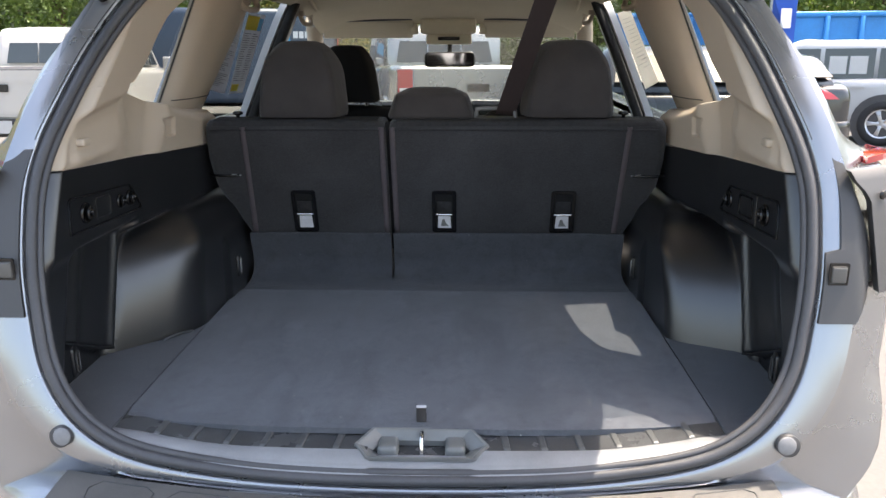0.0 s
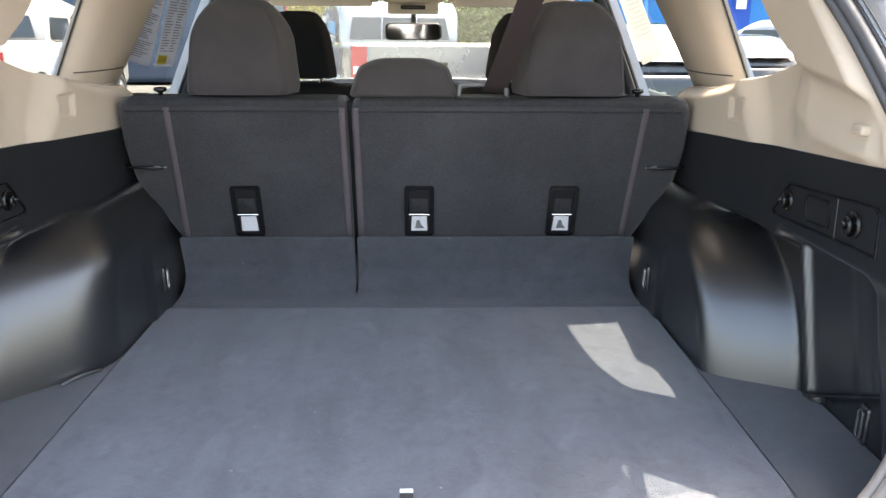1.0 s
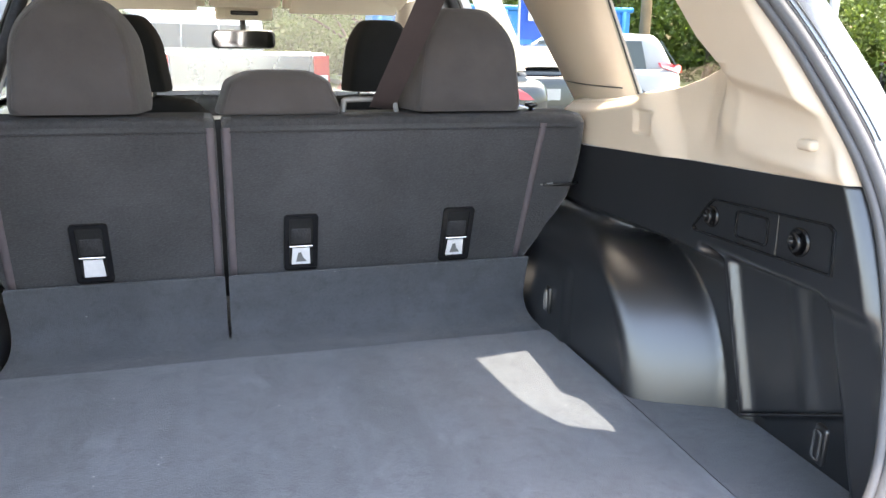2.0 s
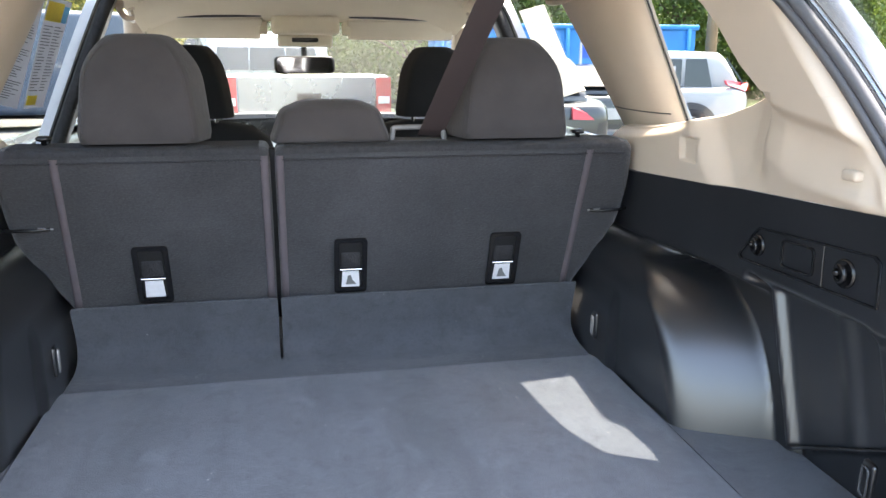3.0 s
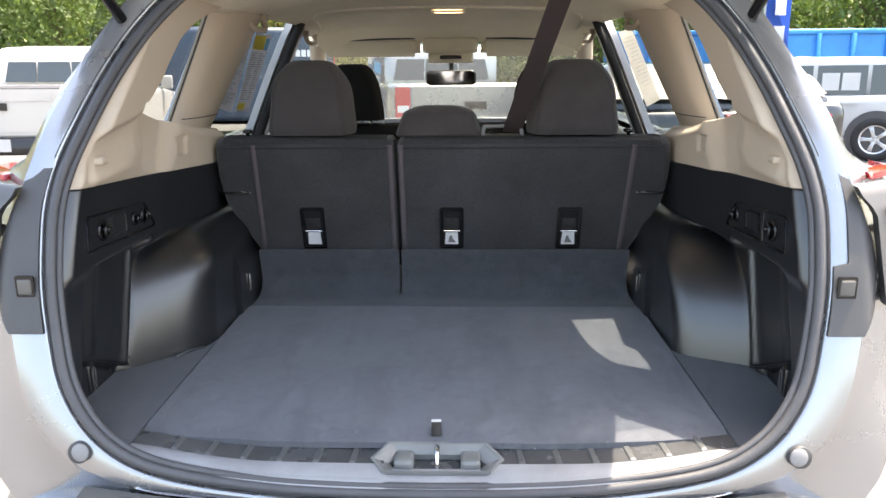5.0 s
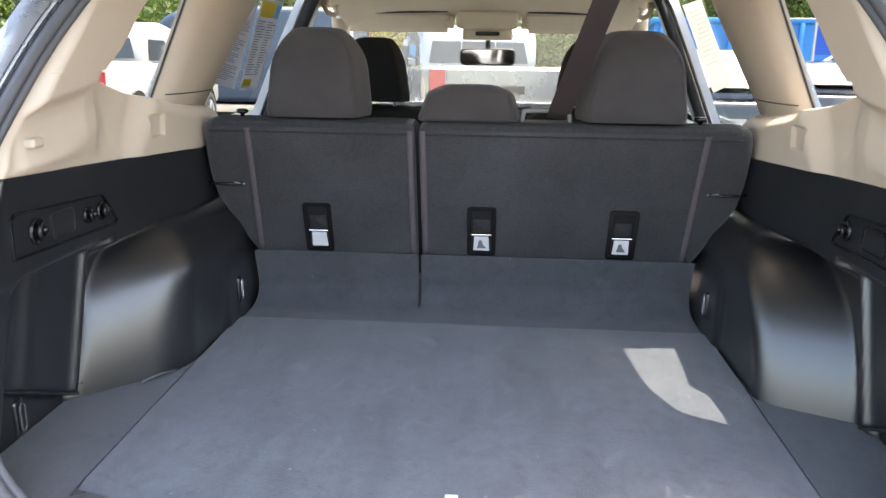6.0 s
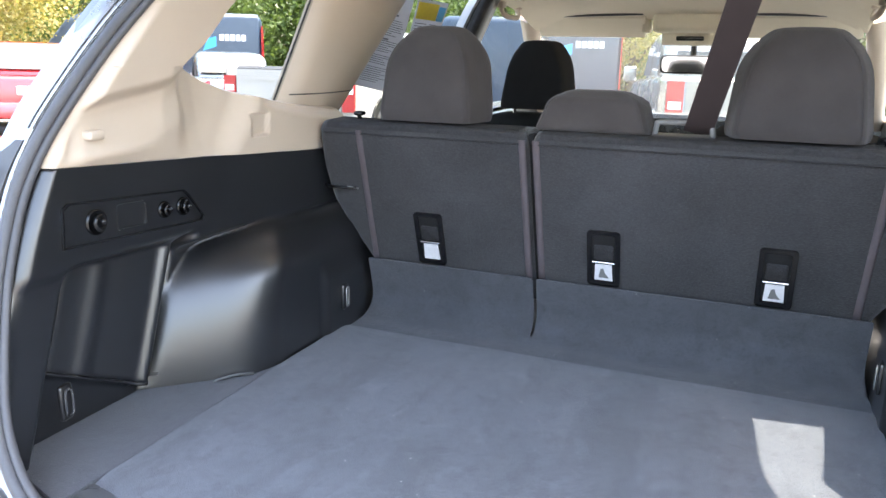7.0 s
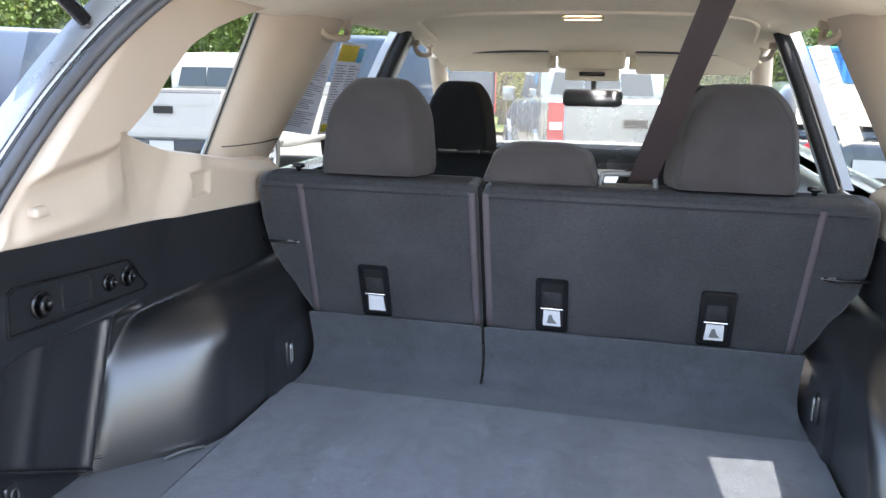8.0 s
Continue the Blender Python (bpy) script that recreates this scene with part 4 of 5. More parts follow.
# carpet flaps that bridge seat back and floor
FLAP = spline([(0, 0.990, 0.858), (0, 1.003, 0.815), (0, 1.012, 0.775), (0, 1.002, 0.744), (0, 0.970, 0.7205), (0, 0.93, 0.7125), (0, 0.893, 0.7115)], 5)
for x0, x1 in ((-0.532, -0.1275), (-0.1205, 0.532)):
    flap = thing("seat_gap_flap", "dark blue-grey carpet flap between seat back and floor", "carpet flap", "seat gap flaps")

    def fl(u, v, x0=x0, x1=x1):
        p = FLAP[min(len(FLAP) - 1, int(v * (len(FLAP) - 1) + 0.5))]
        w = 0.018 * smooth01(0.5, 1.0, v)
        a, b = (x0 - w, x1) if x0 < -0.3 else (x0, x1 + w)
        if v > 0.62:
            a, b = (a, -0.116) if x0 < -0.3 else (-0.124, b)
        x = lerp(a, b, u)
        return (x, p.y + 0.0015 * noise.noise((x * 9, v * 3, 1)), p.z - (0.0015 if x0 < -0.3 else 0.0) + 0.002 * noise.noise((x * 6, v * 5, 2)))
    part("carpet", sheet(fl, 30, len(FLAP) - 1, 0.004, (0, 0.5, -0.8)), DARKPILE, flap)
    part("top_hem", tube([(lerp(x0 + 0.004, x1 - 0.004, t / 8), 0.989, 0.858) for t in range(9)], 0.0025, 6), DARKPILE, flap)

# ---- middle seat belt from the roof ----
belt = thing("seat_belt", "dark brown webbing belt from the roof to the seat", "seat belt")


def webbing(u, v):
    a, b = Vector((0.292, 0.69, 1.562)), Vector((0.188, 0.957, 1.195))
    p = a.lerp(b, v)
    w = Vector((0.0255, 0.004, -0.003))
    return p + w * (2 * u - 1)


part("webbing", sheet(webbing, 4, 24, 0.002, (0, 1, 0)), BELT, belt)
part("roof_anchor", box((0.25, 0.655, 1.553), (0.335, 0.735, 1.566), 0.005), LINER, belt)

# ---- headliner ----


def roof_z(x, y):
    z = along([(0.45, 1.600), (0.58, 1.598), (0.66, 1.568), (0.9, 1.556), (1.35, 1.562), (1.9, 1.556), (2.25, 1.515), (2.50, 1.452)], y)
    return z - 0.055 * min(1.2, abs(x) / 0.60) ** 4


ceiling = thing("ceiling", "pale beige felt headliner of the car", "headliner", kind="structure")
part("headliner", sheet(lambda u, v: (lerp(-0.55, 0.55, u), lerp(0.47, 2.50, v), roof_z(lerp(-0.55, 0.55, u), lerp(0.47, 2.50, v))), 30, 60, 0.012, (0, 0, 1)), LINER, ceiling)
part("headliner_step", tube(spline([(-0.52, 2.1, roof_z(0.52, 2.1) - 0.002), (-0.47, 1.72, roof_z(0.47, 1.72)), (-0.36, 1.62, roof_z(0.36, 1.62)), (0, 1.58, roof_z(0, 1.58)), (0.36, 1.62, roof_z(0.36, 1.62)), (0.47, 1.72, roof_z(0.47, 1.72)), (0.52, 2.1, roof_z(0.52, 2.1) - 0.002)], 6), 0.008, 8), LINER, ceiling)
for s in (-1, 1):
    part("roof_rail_trim", sheet(lambda u, v, s=s: (s * lerp(0.54, 0.58, v), lerp(0.60, 2.5, u), roof_z(0.55, lerp(0.60, 2.5, u)) + 0.006 - 0.012 * v ** 1.5), 30, 5, 0.004, (s, 0, 0.4)), LINER, ceiling)
for y, w, name in ((0.74, 0.055, "cargo_lamp"), (1.80, 0.062, "dome_lamp")):
    lamp = thing(name, "small lit interior roof lamp with warm glow", "roof lamp", at=(0, y, roof_z(0, y)))
    m = Matrix.Translation((0.002, y, roof_z(0, y) - 0.001)) @ Euler((math.pi, 0, 0)).to_matrix().to_4x4()
    part("bezel", frame_ring(rrect(0, 0, w, 0.032, 0.02), rrect(0, 0, w - 0.008, 0.024, 0.016), m, 0.008), LINER, lamp)
    part("diffuser", prism(rrect(0, 0, w - 0.008, 0.024, 0.016), m, 0.005), LAMPGLOW, lamp, "warm glowing diffuser")
for s in (-1, 1):
    for y in (1.28, 2.12):
        grab = thing("grab_handle", "beige fold-down grab handle under the roof rail", "grab handle", "grab handles")
        zz = roof_z(0.56, y)
        part("handle", tube(spline([(s * 0.575, y - 0.09, zz - 0.004), (s * 0.568, y - 0.085, zz - 0.03), (s * 0.562, y - 0.05, zz - 0.042), (s * 0.562, y + 0.05, zz - 0.042), (s * 0.568, y + 0.085, zz - 0.03), (s * 0.575, y + 0.09, zz - 0.004)], 4), 0.009, 8), BEIGE, grab)
        for d in (-0.09, 0.09):
            part("mount", box((s * 0.572 - 0.014, y + d - 0.014, zz - 0.014), (s * 0.572 + 0.014, y + d + 0.014, zz + 0.006), 0.004), BEIGE, grab)

# ---- front of the cabin ----
for s in (-1, 1):
    visor = thing("sun_visor", "beige folded-up sun visor", "sun visor", "sun visors")
    part("visor_panel", box((-0.205, -0.012, -0.075), (0.205, 0.012, 0.075), 0.010, 3, Matrix.Translation((s * 0.365, 2.50, 1.432)) @ Euler((radians(62), 0, radians(-s * 6))).to_matrix().to_4x4()), LINER, visor)
    part("visor_clip", box((s * 0.155 - 0.016, 2.49, 1.405), (s * 0.155 + 0.016, 2.53, 1.452), 0.006), LINER, visor)
    # black bar in place of the shaded gap above the visor
    part("visor_shadow_gap", tube([(s * 0.16, 2.43, 1.4715), (s * 0.56, 2.40, 1.4605)], 0.0065, 6), BLACK, visor)
console = thing("overhead_console", "beige overhead console with map lamps", "roof console")
part("console_body", box((-0.125, 2.42, 1.405), (0.125, 2.62, 1.475), 0.022, 4), LINER, console)
part("camera_cover", box((-0.105, 2.55, 1.36), (0.105, 2.66, 1.408), 0.012, 3), LINER, console)
part("slot", box((-0.05, 2.543, 1.378), (0.05, 2.556, 1.394), 0.004), GLOSSBLACK, console)
mir = thing("rear_view_mirror", "black framed rear view mirror at the windscreen", "mirror")
m = Matrix.Translation((0.0, 2.70, 1.288)) @ Euler((radians(90.4), 0, radians(3))).to_matrix().to_4x4()
part("mirror_shell", prism(rrect(0, 0, 0.122, 0.036, 0.022), m @ Matrix.Translation((0, 0, -0.03)), 0.034, bevel=0.004), GLOSSBLACK, mir)
part("mirror_face", prism(rrect(0, 0, 0.113, 0.030, 0.018), m @ Matrix.Translation((0, 0, 0.0045)), 0.001), MIRROR, mir)
part("mirror_stem", tube([(0, 2.73, 1.31), (0, 2.74, 1.35), (0, 2.72, 1.40)], 0.012, 8), GLOSSBLACK, mir)
windscreen = thing("window_2", "clear windscreen glass", "windscreen", kind="structure")
g = part("pane", sheet(lambda u, v: (lerp(-0.62, 0.62, u) * (1 + 0.16 * v), lerp(2.58, 3.25, v) - 0.10 * abs(2 * u - 1) ** 2 * (1 - v), lerp(1.47, 0.96, v)), 8, 6), DUSTYGLASS, windscreen)
g.visible_shadow = False
for s in (-1, 1):
    part("pillar", tube([(s * 0.60, 2.44, 1.47), (s * 0.655, 2.75, 1.30), (s * 0.72, 3.2, 1.0)], 0.038, 8), BEIGE, body, "beige front pillar cover")
    # middle pillar with the black belt side and pale door frame beside it
    part("middle_pillar", loft([[(s * (side_x(z) - a), y + b, z) for a, b in ((0.0, -0.05), (0.05, -0.02), (0.05, 0.06), (0.0, 0.09))] for z, y in ((0.8, 1.92), (1.1, 1.90), (1.3, 1.91), (1.5, 1.95), (1.56, 1.97))]), BLACK, body, "black middle pillar trim")
    rows = ((1.06, 1.775), (1.2, 1.79), (1.35, 1.812), (1.46, 1.842), (1.52, 1.875))
    part("door_frame", loft([[(s * (side_x(z) - a), y + b, z) for a, b in ((0.0, 0.0), (0.026, 0.004), (0.028, 0.02), (0.0, 0.02))] for z, y in rows]), DOORPAINT, body, "painted door frame")
    part("door_channel", tube([(s * (side_x(z) - 0.050), y + 0.03, z) for z, y in rows], 0.017, 8), MESHCLOTH, body, "black door seal")
    part("belt_line", box((s * 0.79 - 0.05, 1.05, 0.75), (s * 0.79 + 0.05, 3.2, 1.085), 0.02), BLACK, body, "black door trim")
    part("roof_rail", tube([(s * 0.565, 0.62, 1.595), (s * 0.565, 1.2, 1.60), (s * 0.565, 2.0, 1.59), (s * 0.57, 2.5, 1.50)], 0.026, 8), SILVER, body)
    door_glass = thing("window_3", "side door window glass", "car window", "side windows", kind="structure")
    g = part("pane", sheet(lambda u, v, s=s: (s * side_x(lerp(1.07, 1.55, v)), lerp(1.12, 3.0, u), lerp(1.07, 1.55, v) - 0.0), 1, 1), GLASS, door_glass)
    g.visible_shadow = False
    fseat = thing("front_seat", "black front seat with a headrest on steel posts", "car seat", "front seats")
    cx = s * 0.355
    part("backrest", loft([[(x, y, z) for x, y in rrect(cx, 1.78 + 0.25 * (1.13 - z), w, d, 0.05, 5)] for z, w, d in ((0.55, 0.24, 0.08), (0.8, 0.25, 0.08), (1.02, 0.245, 0.075), (1.10, 0.215, 0.065), (1.138, 0.17, 0.05), (1.150, 0.10, 0.03))]), FRONTCLOTH, fseat)
    part("cushion", box((cx - 0.25, 1.85, 0.45), (cx + 0.25, 2.35, 0.62), 0.05, 3), FRONTCLOTH, fseat)
    headrest(fseat, cx - 0.132, cx + 0.132, 1.165, 1.358, 1.75, 0.10, FRONTCLOTH, taper=0.22)
dash = thing("dashboard", "black dashboard below the windscreen", "dashboard", kind="structure")
part("dash_top", sheet(lambda u, v: (lerp(-0.74, 0.74, u), lerp(2.55, 3.22, v), 0.93 + 0.03 * math.sin(math.pi * v)), 14, 8, 0.25, (0, 0, -1)), BLACK, dash)
cushion = thing("rear_seat_cushion", "dark cloth rear seat cushion", "car seat")
part("cushion", box((-0.6, 1.02, 0.48), (0.6, 1.55, 0.72), 0.05, 3), SEATCLOTH, cushion)
carpet = thing("cabin_floor", "dark carpet of the cabin floor", "car floor", kind="structure")
part("carpet", box((-0.8, 0.1, 0.36), (0.8, 3.3, 0.42), 0.02), CARPET, carpet)

# papers on the rear door glass
def glass_sheet(s, name, label, corners, lines, paper):
    """A paper stuck to the side glass: corners as (y, z) in order top rear, top front, bottom front, bottom rear."""
    note = thing(name, label, "paper label")

    def at(u, v, lift=0.0):
        (ya, za), (yb, zb2), (yc, zc), (yd, zd) = corners
        y = lerp(lerp(ya, yb, u), lerp(yd, yc, u), v)
        z = lerp(lerp(za, zb2, u), lerp(zd, zc, u), v)
        return (s * (side_x(z) - 0.004 - lift), y, z)
    part("sheet", sheet(at, 4, 8, 0.0006, (s, 0, 0)), paper, note)
    for (u0, u1, v0, v1, ink) in lines:
        part("print_bar", sheet(lambda u, v: at(lerp(u0, u1, u), lerp(v0, v1, v), 0.0012), 2, 1, 0.0004, (s, 0, 0)), ink, note)


random.seed(5)
bars = [(0.28, 0.55, 0.10, 0.125, INK), (0.26, 0.60, 0.22, 0.24, INK), (0.08, 0.50, 0.47, 0.487, INK)]
for k in range(31):
    v = 0.28 + 0.0215 * k
    if k not in (8, 9, 16, 22):
        bars.append((0.08, 0.55 + 0.36 * random.random(), v, v + 0.007, INK))
glass_sheet(-1, "window_sticker", "white printed sheet with small grey text on the door glass", ((1.29, 1.485), (1.45, 1.48), (1.49, 1.213), (1.262, 1.245)), bars, GREYPAPER)
bars = [(0.04, 0.70, 0.03, 0.20, YELLOWINK), (0.72, 0.95, 0.05, 0.20, CYANINK), (0.06, 0.52, 0.88, 0.97, YELLOWINK)]
for k in range(22):
    v = 0.24 + 0.028 * k
    for c in range(2):
        bars.append((0.06 + 0.47 * c, 0.26 + 0.47 * c + 0.2 * random.random(), v, v + 0.009, INK))
glass_sheet(-1, "price_sticker", "price sheet with a yellow header on the door glass", ((1.475, 1.474), (1.70, 1.471), (1.72, 1.20), (1.54, 1.21)), bars, GREYPAPER)
glass_sheet(1, "window_paper", "white paper with faint print on the door glass", ((1.56, 1.483), (1.80, 1.475), (1.74, 1.21), (1.49, 1.25)), [(0.12, 0.5 + 0.35 * random.random(), 0.10 + 0.05 * k, 0.106 + 0.05 * k, GREYPAPER) for k in range(14)], PAPER)

# ---- open tailgate overhead and its struts ----
gate = thing("tailgate", "silver tailgate standing open above the load lip", "tailgate")


def gate_half(y):
    return along([(-0.62, 0.45), (-0.45, 0.54), (-0.30, 0.60), (0.0, 0.68), (0.2, 0.69), (0.45, 0.665), (0.56, 0.64)], y)


def gate_skin(u, v):
    y = lerp(0.56, -0.62, v)
    z = 1.66 + 0.46 * (0.56 - y) - 0.10 * max(0, 0.2 - y) ** 2
    x = gate_half(y) * (2 * u - 1)
    return (x, y, z - 0.05 * abs(2 * u - 1) ** 3)


part("gate_panel", sheet(gate_skin, 24, 28, 0.05, (0, 0.3, 0.9)), SILVER, gate)
part("inner_trim", sheet(lambda u, v: Vector(gate_skin(lerp(0.08, 0.92, u), lerp(0.08, 0.95, v))) - Vector((0, 0.004, 0.012)), 16, 16, 0.008, (0, 0, 1)), BLACK, gate)
for s in (-1, 1):
    strut = thing("gas_strut", "black gas strut holding the tailgate open", "gas strut", "gas struts")
    a = Vector((s * 0.612, 0.440, 1.452))
    b = Vector((s * 0.655, 0.0, 1.80))
    part("ball_joint", lathe([(0.0, -0.012), (0.010, -0.010), (0.013, 0), (0.010, 0.010), (0, 0.012)], Matrix.Translation(a), 12), GLOSSBLACK, strut)
    part("rod", tube([a, a.lerp(b, 0.5)], 0.0055, 10), CHROME, strut)
    part("cylinder", tube([a.lerp(b, 0.06), a.lerp(b, 1.0)], 0.011, 12), GLOSSBLACK, strut)
    part("bracket", box((a.x - 0.022, a.y - 0.006, a.z - 0.02), (a.x + 0.022, a.y + 0.02, a.z + 0.02), 0.004), STEEL, strut)

# ---- outside: the lot ----
whole("ground", sheet(lambda u, v: (lerp(-160, 160, u), lerp(-120, 260, v), ground(lerp(-120, 260, v))), 40, 40), ASPHALT, "sunlit grey asphalt of a car lot", "asphalt", "structure")
SLOPE = math.degrees(math.atan(-0.033))


def spot(x, y, yaw):
    """A place on the lot: local x right, y ahead of the vehicle, z up."""
    return pose(x, y, ground(y), SLOPE, 0, 0) @ pose(0, 0, 0, 0, 0, yaw)


def wheel(parent, x, y, r, m, side):
    w = part("wheel", lathe([(r * 0.62, -0.10), (r * 0.95, -0.10), (r, -0.07), (r, 0.07), (r * 0.95, 0.10), (r * 0.66, 0.10), (r * 0.62, 0.06)], m @ Matrix.Translation((x, y, r)) @ Euler((0, radians(90 * side), 0)).to_matrix().to_4x4(), 24), TYRE, parent)
    c = m @ Matrix.Translation((x, y, r)) @ Euler((0, radians(90 * side), 0)).to_matrix().to_4x4()
    # added black disc that paints the shade behind the spokes
    part("brake_shadow", lathe([(r * 0.6, 0.058), (r * 0.3, 0.06), (0.0, 0.06)], c, 20), GLOSSBLACK, w)
    part("hub", lathe([(r * 0.2, 0.03), (r * 0.2, 0.075), (0.0, 0.085)], c, 12), ALLOY, w)
    part("rim", lathe([(r * 0.64, 0.02), (r * 0.66, 0.095), (r * 0.60, 0.09), (r * 0.58, 0.03)], c, 20), ALLOY, w)
    for k in range(5):
        a = k * math.tau / 5
        bm = bmesh.new()
        for d in (-0.09, 0.09):
            box((-0.017, r * 0.1, 0.062), (0.017, r * 0.62, 0.088), 0.004, 1, c @ Euler((0, 0, a + d)).to_matrix().to_4x4(), None).to_mesh(tmp := bpy.data.meshes.new("tmp"))
            bm.from_mesh(tmp)
            bpy.data.meshes.remove(tmp)
        part("spoke", bm, ALLOY, w)


def hull(parent, name, stations, m, material, smooth=False):
    """A body skin lofted through stations (y, half width, z low, z high, roundness); smooth rounds it between stations."""
    if smooth:
        a, b = spline([st[:3] for st in stations], 5), spline([(st[3], st[4], st[0]) for st in stations], 5)
        stations = [(p.x, p.y, p.z, q.x, q.y) for p, q in zip(a, b)]
    rings = []
    for y, w, z0, z1, r in stations:
        rings.append([m @ Vector((x, y, z)) for x, z in rrect(0, (z0 + z1) / 2, w, (z1 - z0) / 2, r, 5)])
    return part(name, loft(rings), material, parent)


def panel(parent, name, m, pts, off, material, label=""):
    """A thin plate through corner points, local to the vehicle, made thick along off."""
    a = [m @ Vector(p) for p in pts]
    b = [m @ (Vector(p) + Vector(off)) for p in pts]
    return part(name, loft([a, b]), material, parent, label, smooth=False)


def pickup(m, paint, label, lamp_h=(0.78, 1.2), letters=False):
    """A pickup whose tail is at local y = 0 and nose at y = 5.6."""
    t = thing("pickup_truck", label, "pickup truck", "parked vehicles", turn=m)
    hull(t, "bed", [(0.0, 0.93, 0.62, 1.24, 0.05), (0.03, 0.96, 0.58, 1.27, 0.06), (0.8, 0.97, 0.52, 1.28, 0.08), (1.75, 0.97, 0.52, 1.28, 0.08)], m, paint)
    hull(t, "cab_body", [(1.76, 0.95, 0.45, 1.25, 0.10), (2.4, 0.98, 0.42, 1.26, 0.12), (4.0, 0.98, 0.42, 1.24, 0.12), (4.3, 0.97, 0.45, 1.2, 0.14), (5.4, 0.93, 0.5, 1.12, 0.18), (5.6, 0.80, 0.55, 1.0, 0.2)], m, paint)
    hull(t, "cab_roof", [(1.82, 0.80, 1.2, 1.72, 0.12), (1.95, 0.82, 1.2, 1.80, 0.12), (2.8, 0.82, 1.2, 1.86, 0.14), (3.5, 0.80, 1.2, 1.80, 0.14), (4.25, 0.76, 1.18, 1.26, 0.03)], m, paint)
    panel(t, "tailgate", m, ((-0.76, -0.015, 0.68), (0.76, -0.015, 0.68), (0.76, -0.015, 1.235), (-0.76, -0.015, 1.235)), (0, -0.02, 0), paint)
    for z0, z1 in ((0.72, 0.94), (1.09, 1.20)):
        panel(t, "tailgate_crease", m, ((-0.66, -0.036, z0), (0.66, -0.036, z0), (0.66, -0.036, z1), (-0.66, -0.036, z1)), (0, -0.007, 0), paint)
    panel(t, "tailgate_trim", m, ((-0.76, -0.02, 1.235), (0.76, -0.02, 1.235), (0.76, 0.03, 1.27), (-0.76, 0.03, 1.27)), (0, 0, 0.01), DARKGREY if letters else paint)
    panel(t, "tailgate_handle", m, ((-0.13, -0.04, 0.98), (0.13, -0.04, 0.98), (0.13, -0.04, 1.07), (-0.13, -0.04, 1.07)), (0, -0.012, 0), GLOSSBLACK)
    if letters:
        for k in range(6):
            x = -0.42 + 0.155 * k
            panel(t, "badge_bar", m, ((x, -0.037, 0.745), (x + 0.09, -0.037, 0.745), (x + 0.075, -0.037, 0.80), (x + 0.015, -0.037, 0.80)), (0, -0.004, 0), GLOSSBLACK)
    hull(t, "bumper", [(-0.12, 0.86, 0.46, 0.62, 0.05), (-0.06, 0.95, 0.44, 0.66, 0.06), (0.1, 0.95, 0.44, 0.64, 0.05)], m, GLOSSBLACK if letters else CHROME)
    panel(t, "number_plate", m, ((-0.16, -0.125, 0.49), (0.16, -0.125, 0.49), (0.16, -0.125, 0.64), (-0.16, -0.125, 0.64)), (0, -0.008, 0), WHITEPAINT)
    for x0, x1 in ((-0.68, -0.26), (-0.24, 0.24), (0.26, 0.68)):
        panel(t, "rear_window", m, ((x0, 1.795, 1.32), (x1, 1.795, 1.32), (x1 * 0.9, 1.845, 1.68), (x0 * 0.9, 1.845, 1.68)), (0, -0.014, 0.0), CARGLASS)
    panel(t, "windscreen", m, ((-0.70, 4.2, 1.27), (0.70, 4.2, 1.27), (0.62, 3.52, 1.74), (-0.62, 3.52, 1.74)), (0, 0.012, 0.012), CARGLASS)
    for s in (-1, 1):
        panel(t, "tail_lamp", m, ((s * 0.78, -0.012, lamp_h[0]), (s * 0.955, -0.012, lamp_h[0]), (s * 0.955, -0.012, lamp_h[1]), (s * 0.78, -0.012, lamp_h[1])), (0, -0.03, 0), REDLENS)
        panel(t, "reversing_lamp", m, ((s * 0.80, -0.043, 0.95), (s * 0.935, -0.043, 0.95), (s * 0.935, -0.043, 1.03), (s * 0.80, -0.043, 1.03)), (0, -0.006, 0), CLEARLENS)
        for y0, y1 in ((1.95, 2.75), (2.83, 3.75)):
            panel(t, "side_window", m, ((s * 0.835, y0, 1.29), (s * 0.835, y1, 1.29), (s * 0.80, min(y1, 3.4), 1.68), (s * 0.80, y0 + 0.06, 1.68)), (s * 0.012, 0, 0), CARGLASS)
        part("mirror", box((s * 0.98 - 0.03, 3.72, 1.2), (s * 1.14, 3.82, 1.42), 0.03, 2, m) if s > 0 else box((-1.14, 3.72, 1.2), (-0.95, 3.82, 1.42), 0.03, 2, m), paint, t)
        for y in (0.95, 4.45):
            wheel(t, s * 0.93, y, 0.39, m, s)
            part("arch", lathe([(0.44, 0.0), (0.50, 0.0), (0.50, 0.06), (0.44, 0.06)], m @ Matrix.Translation((s * 0.94, y, 0.41)) @ Euler((0, radians(90 * s), 0)).to_matrix().to_4x4(), 24), paint if not letters else GLOSSBLACK, t)
    return t


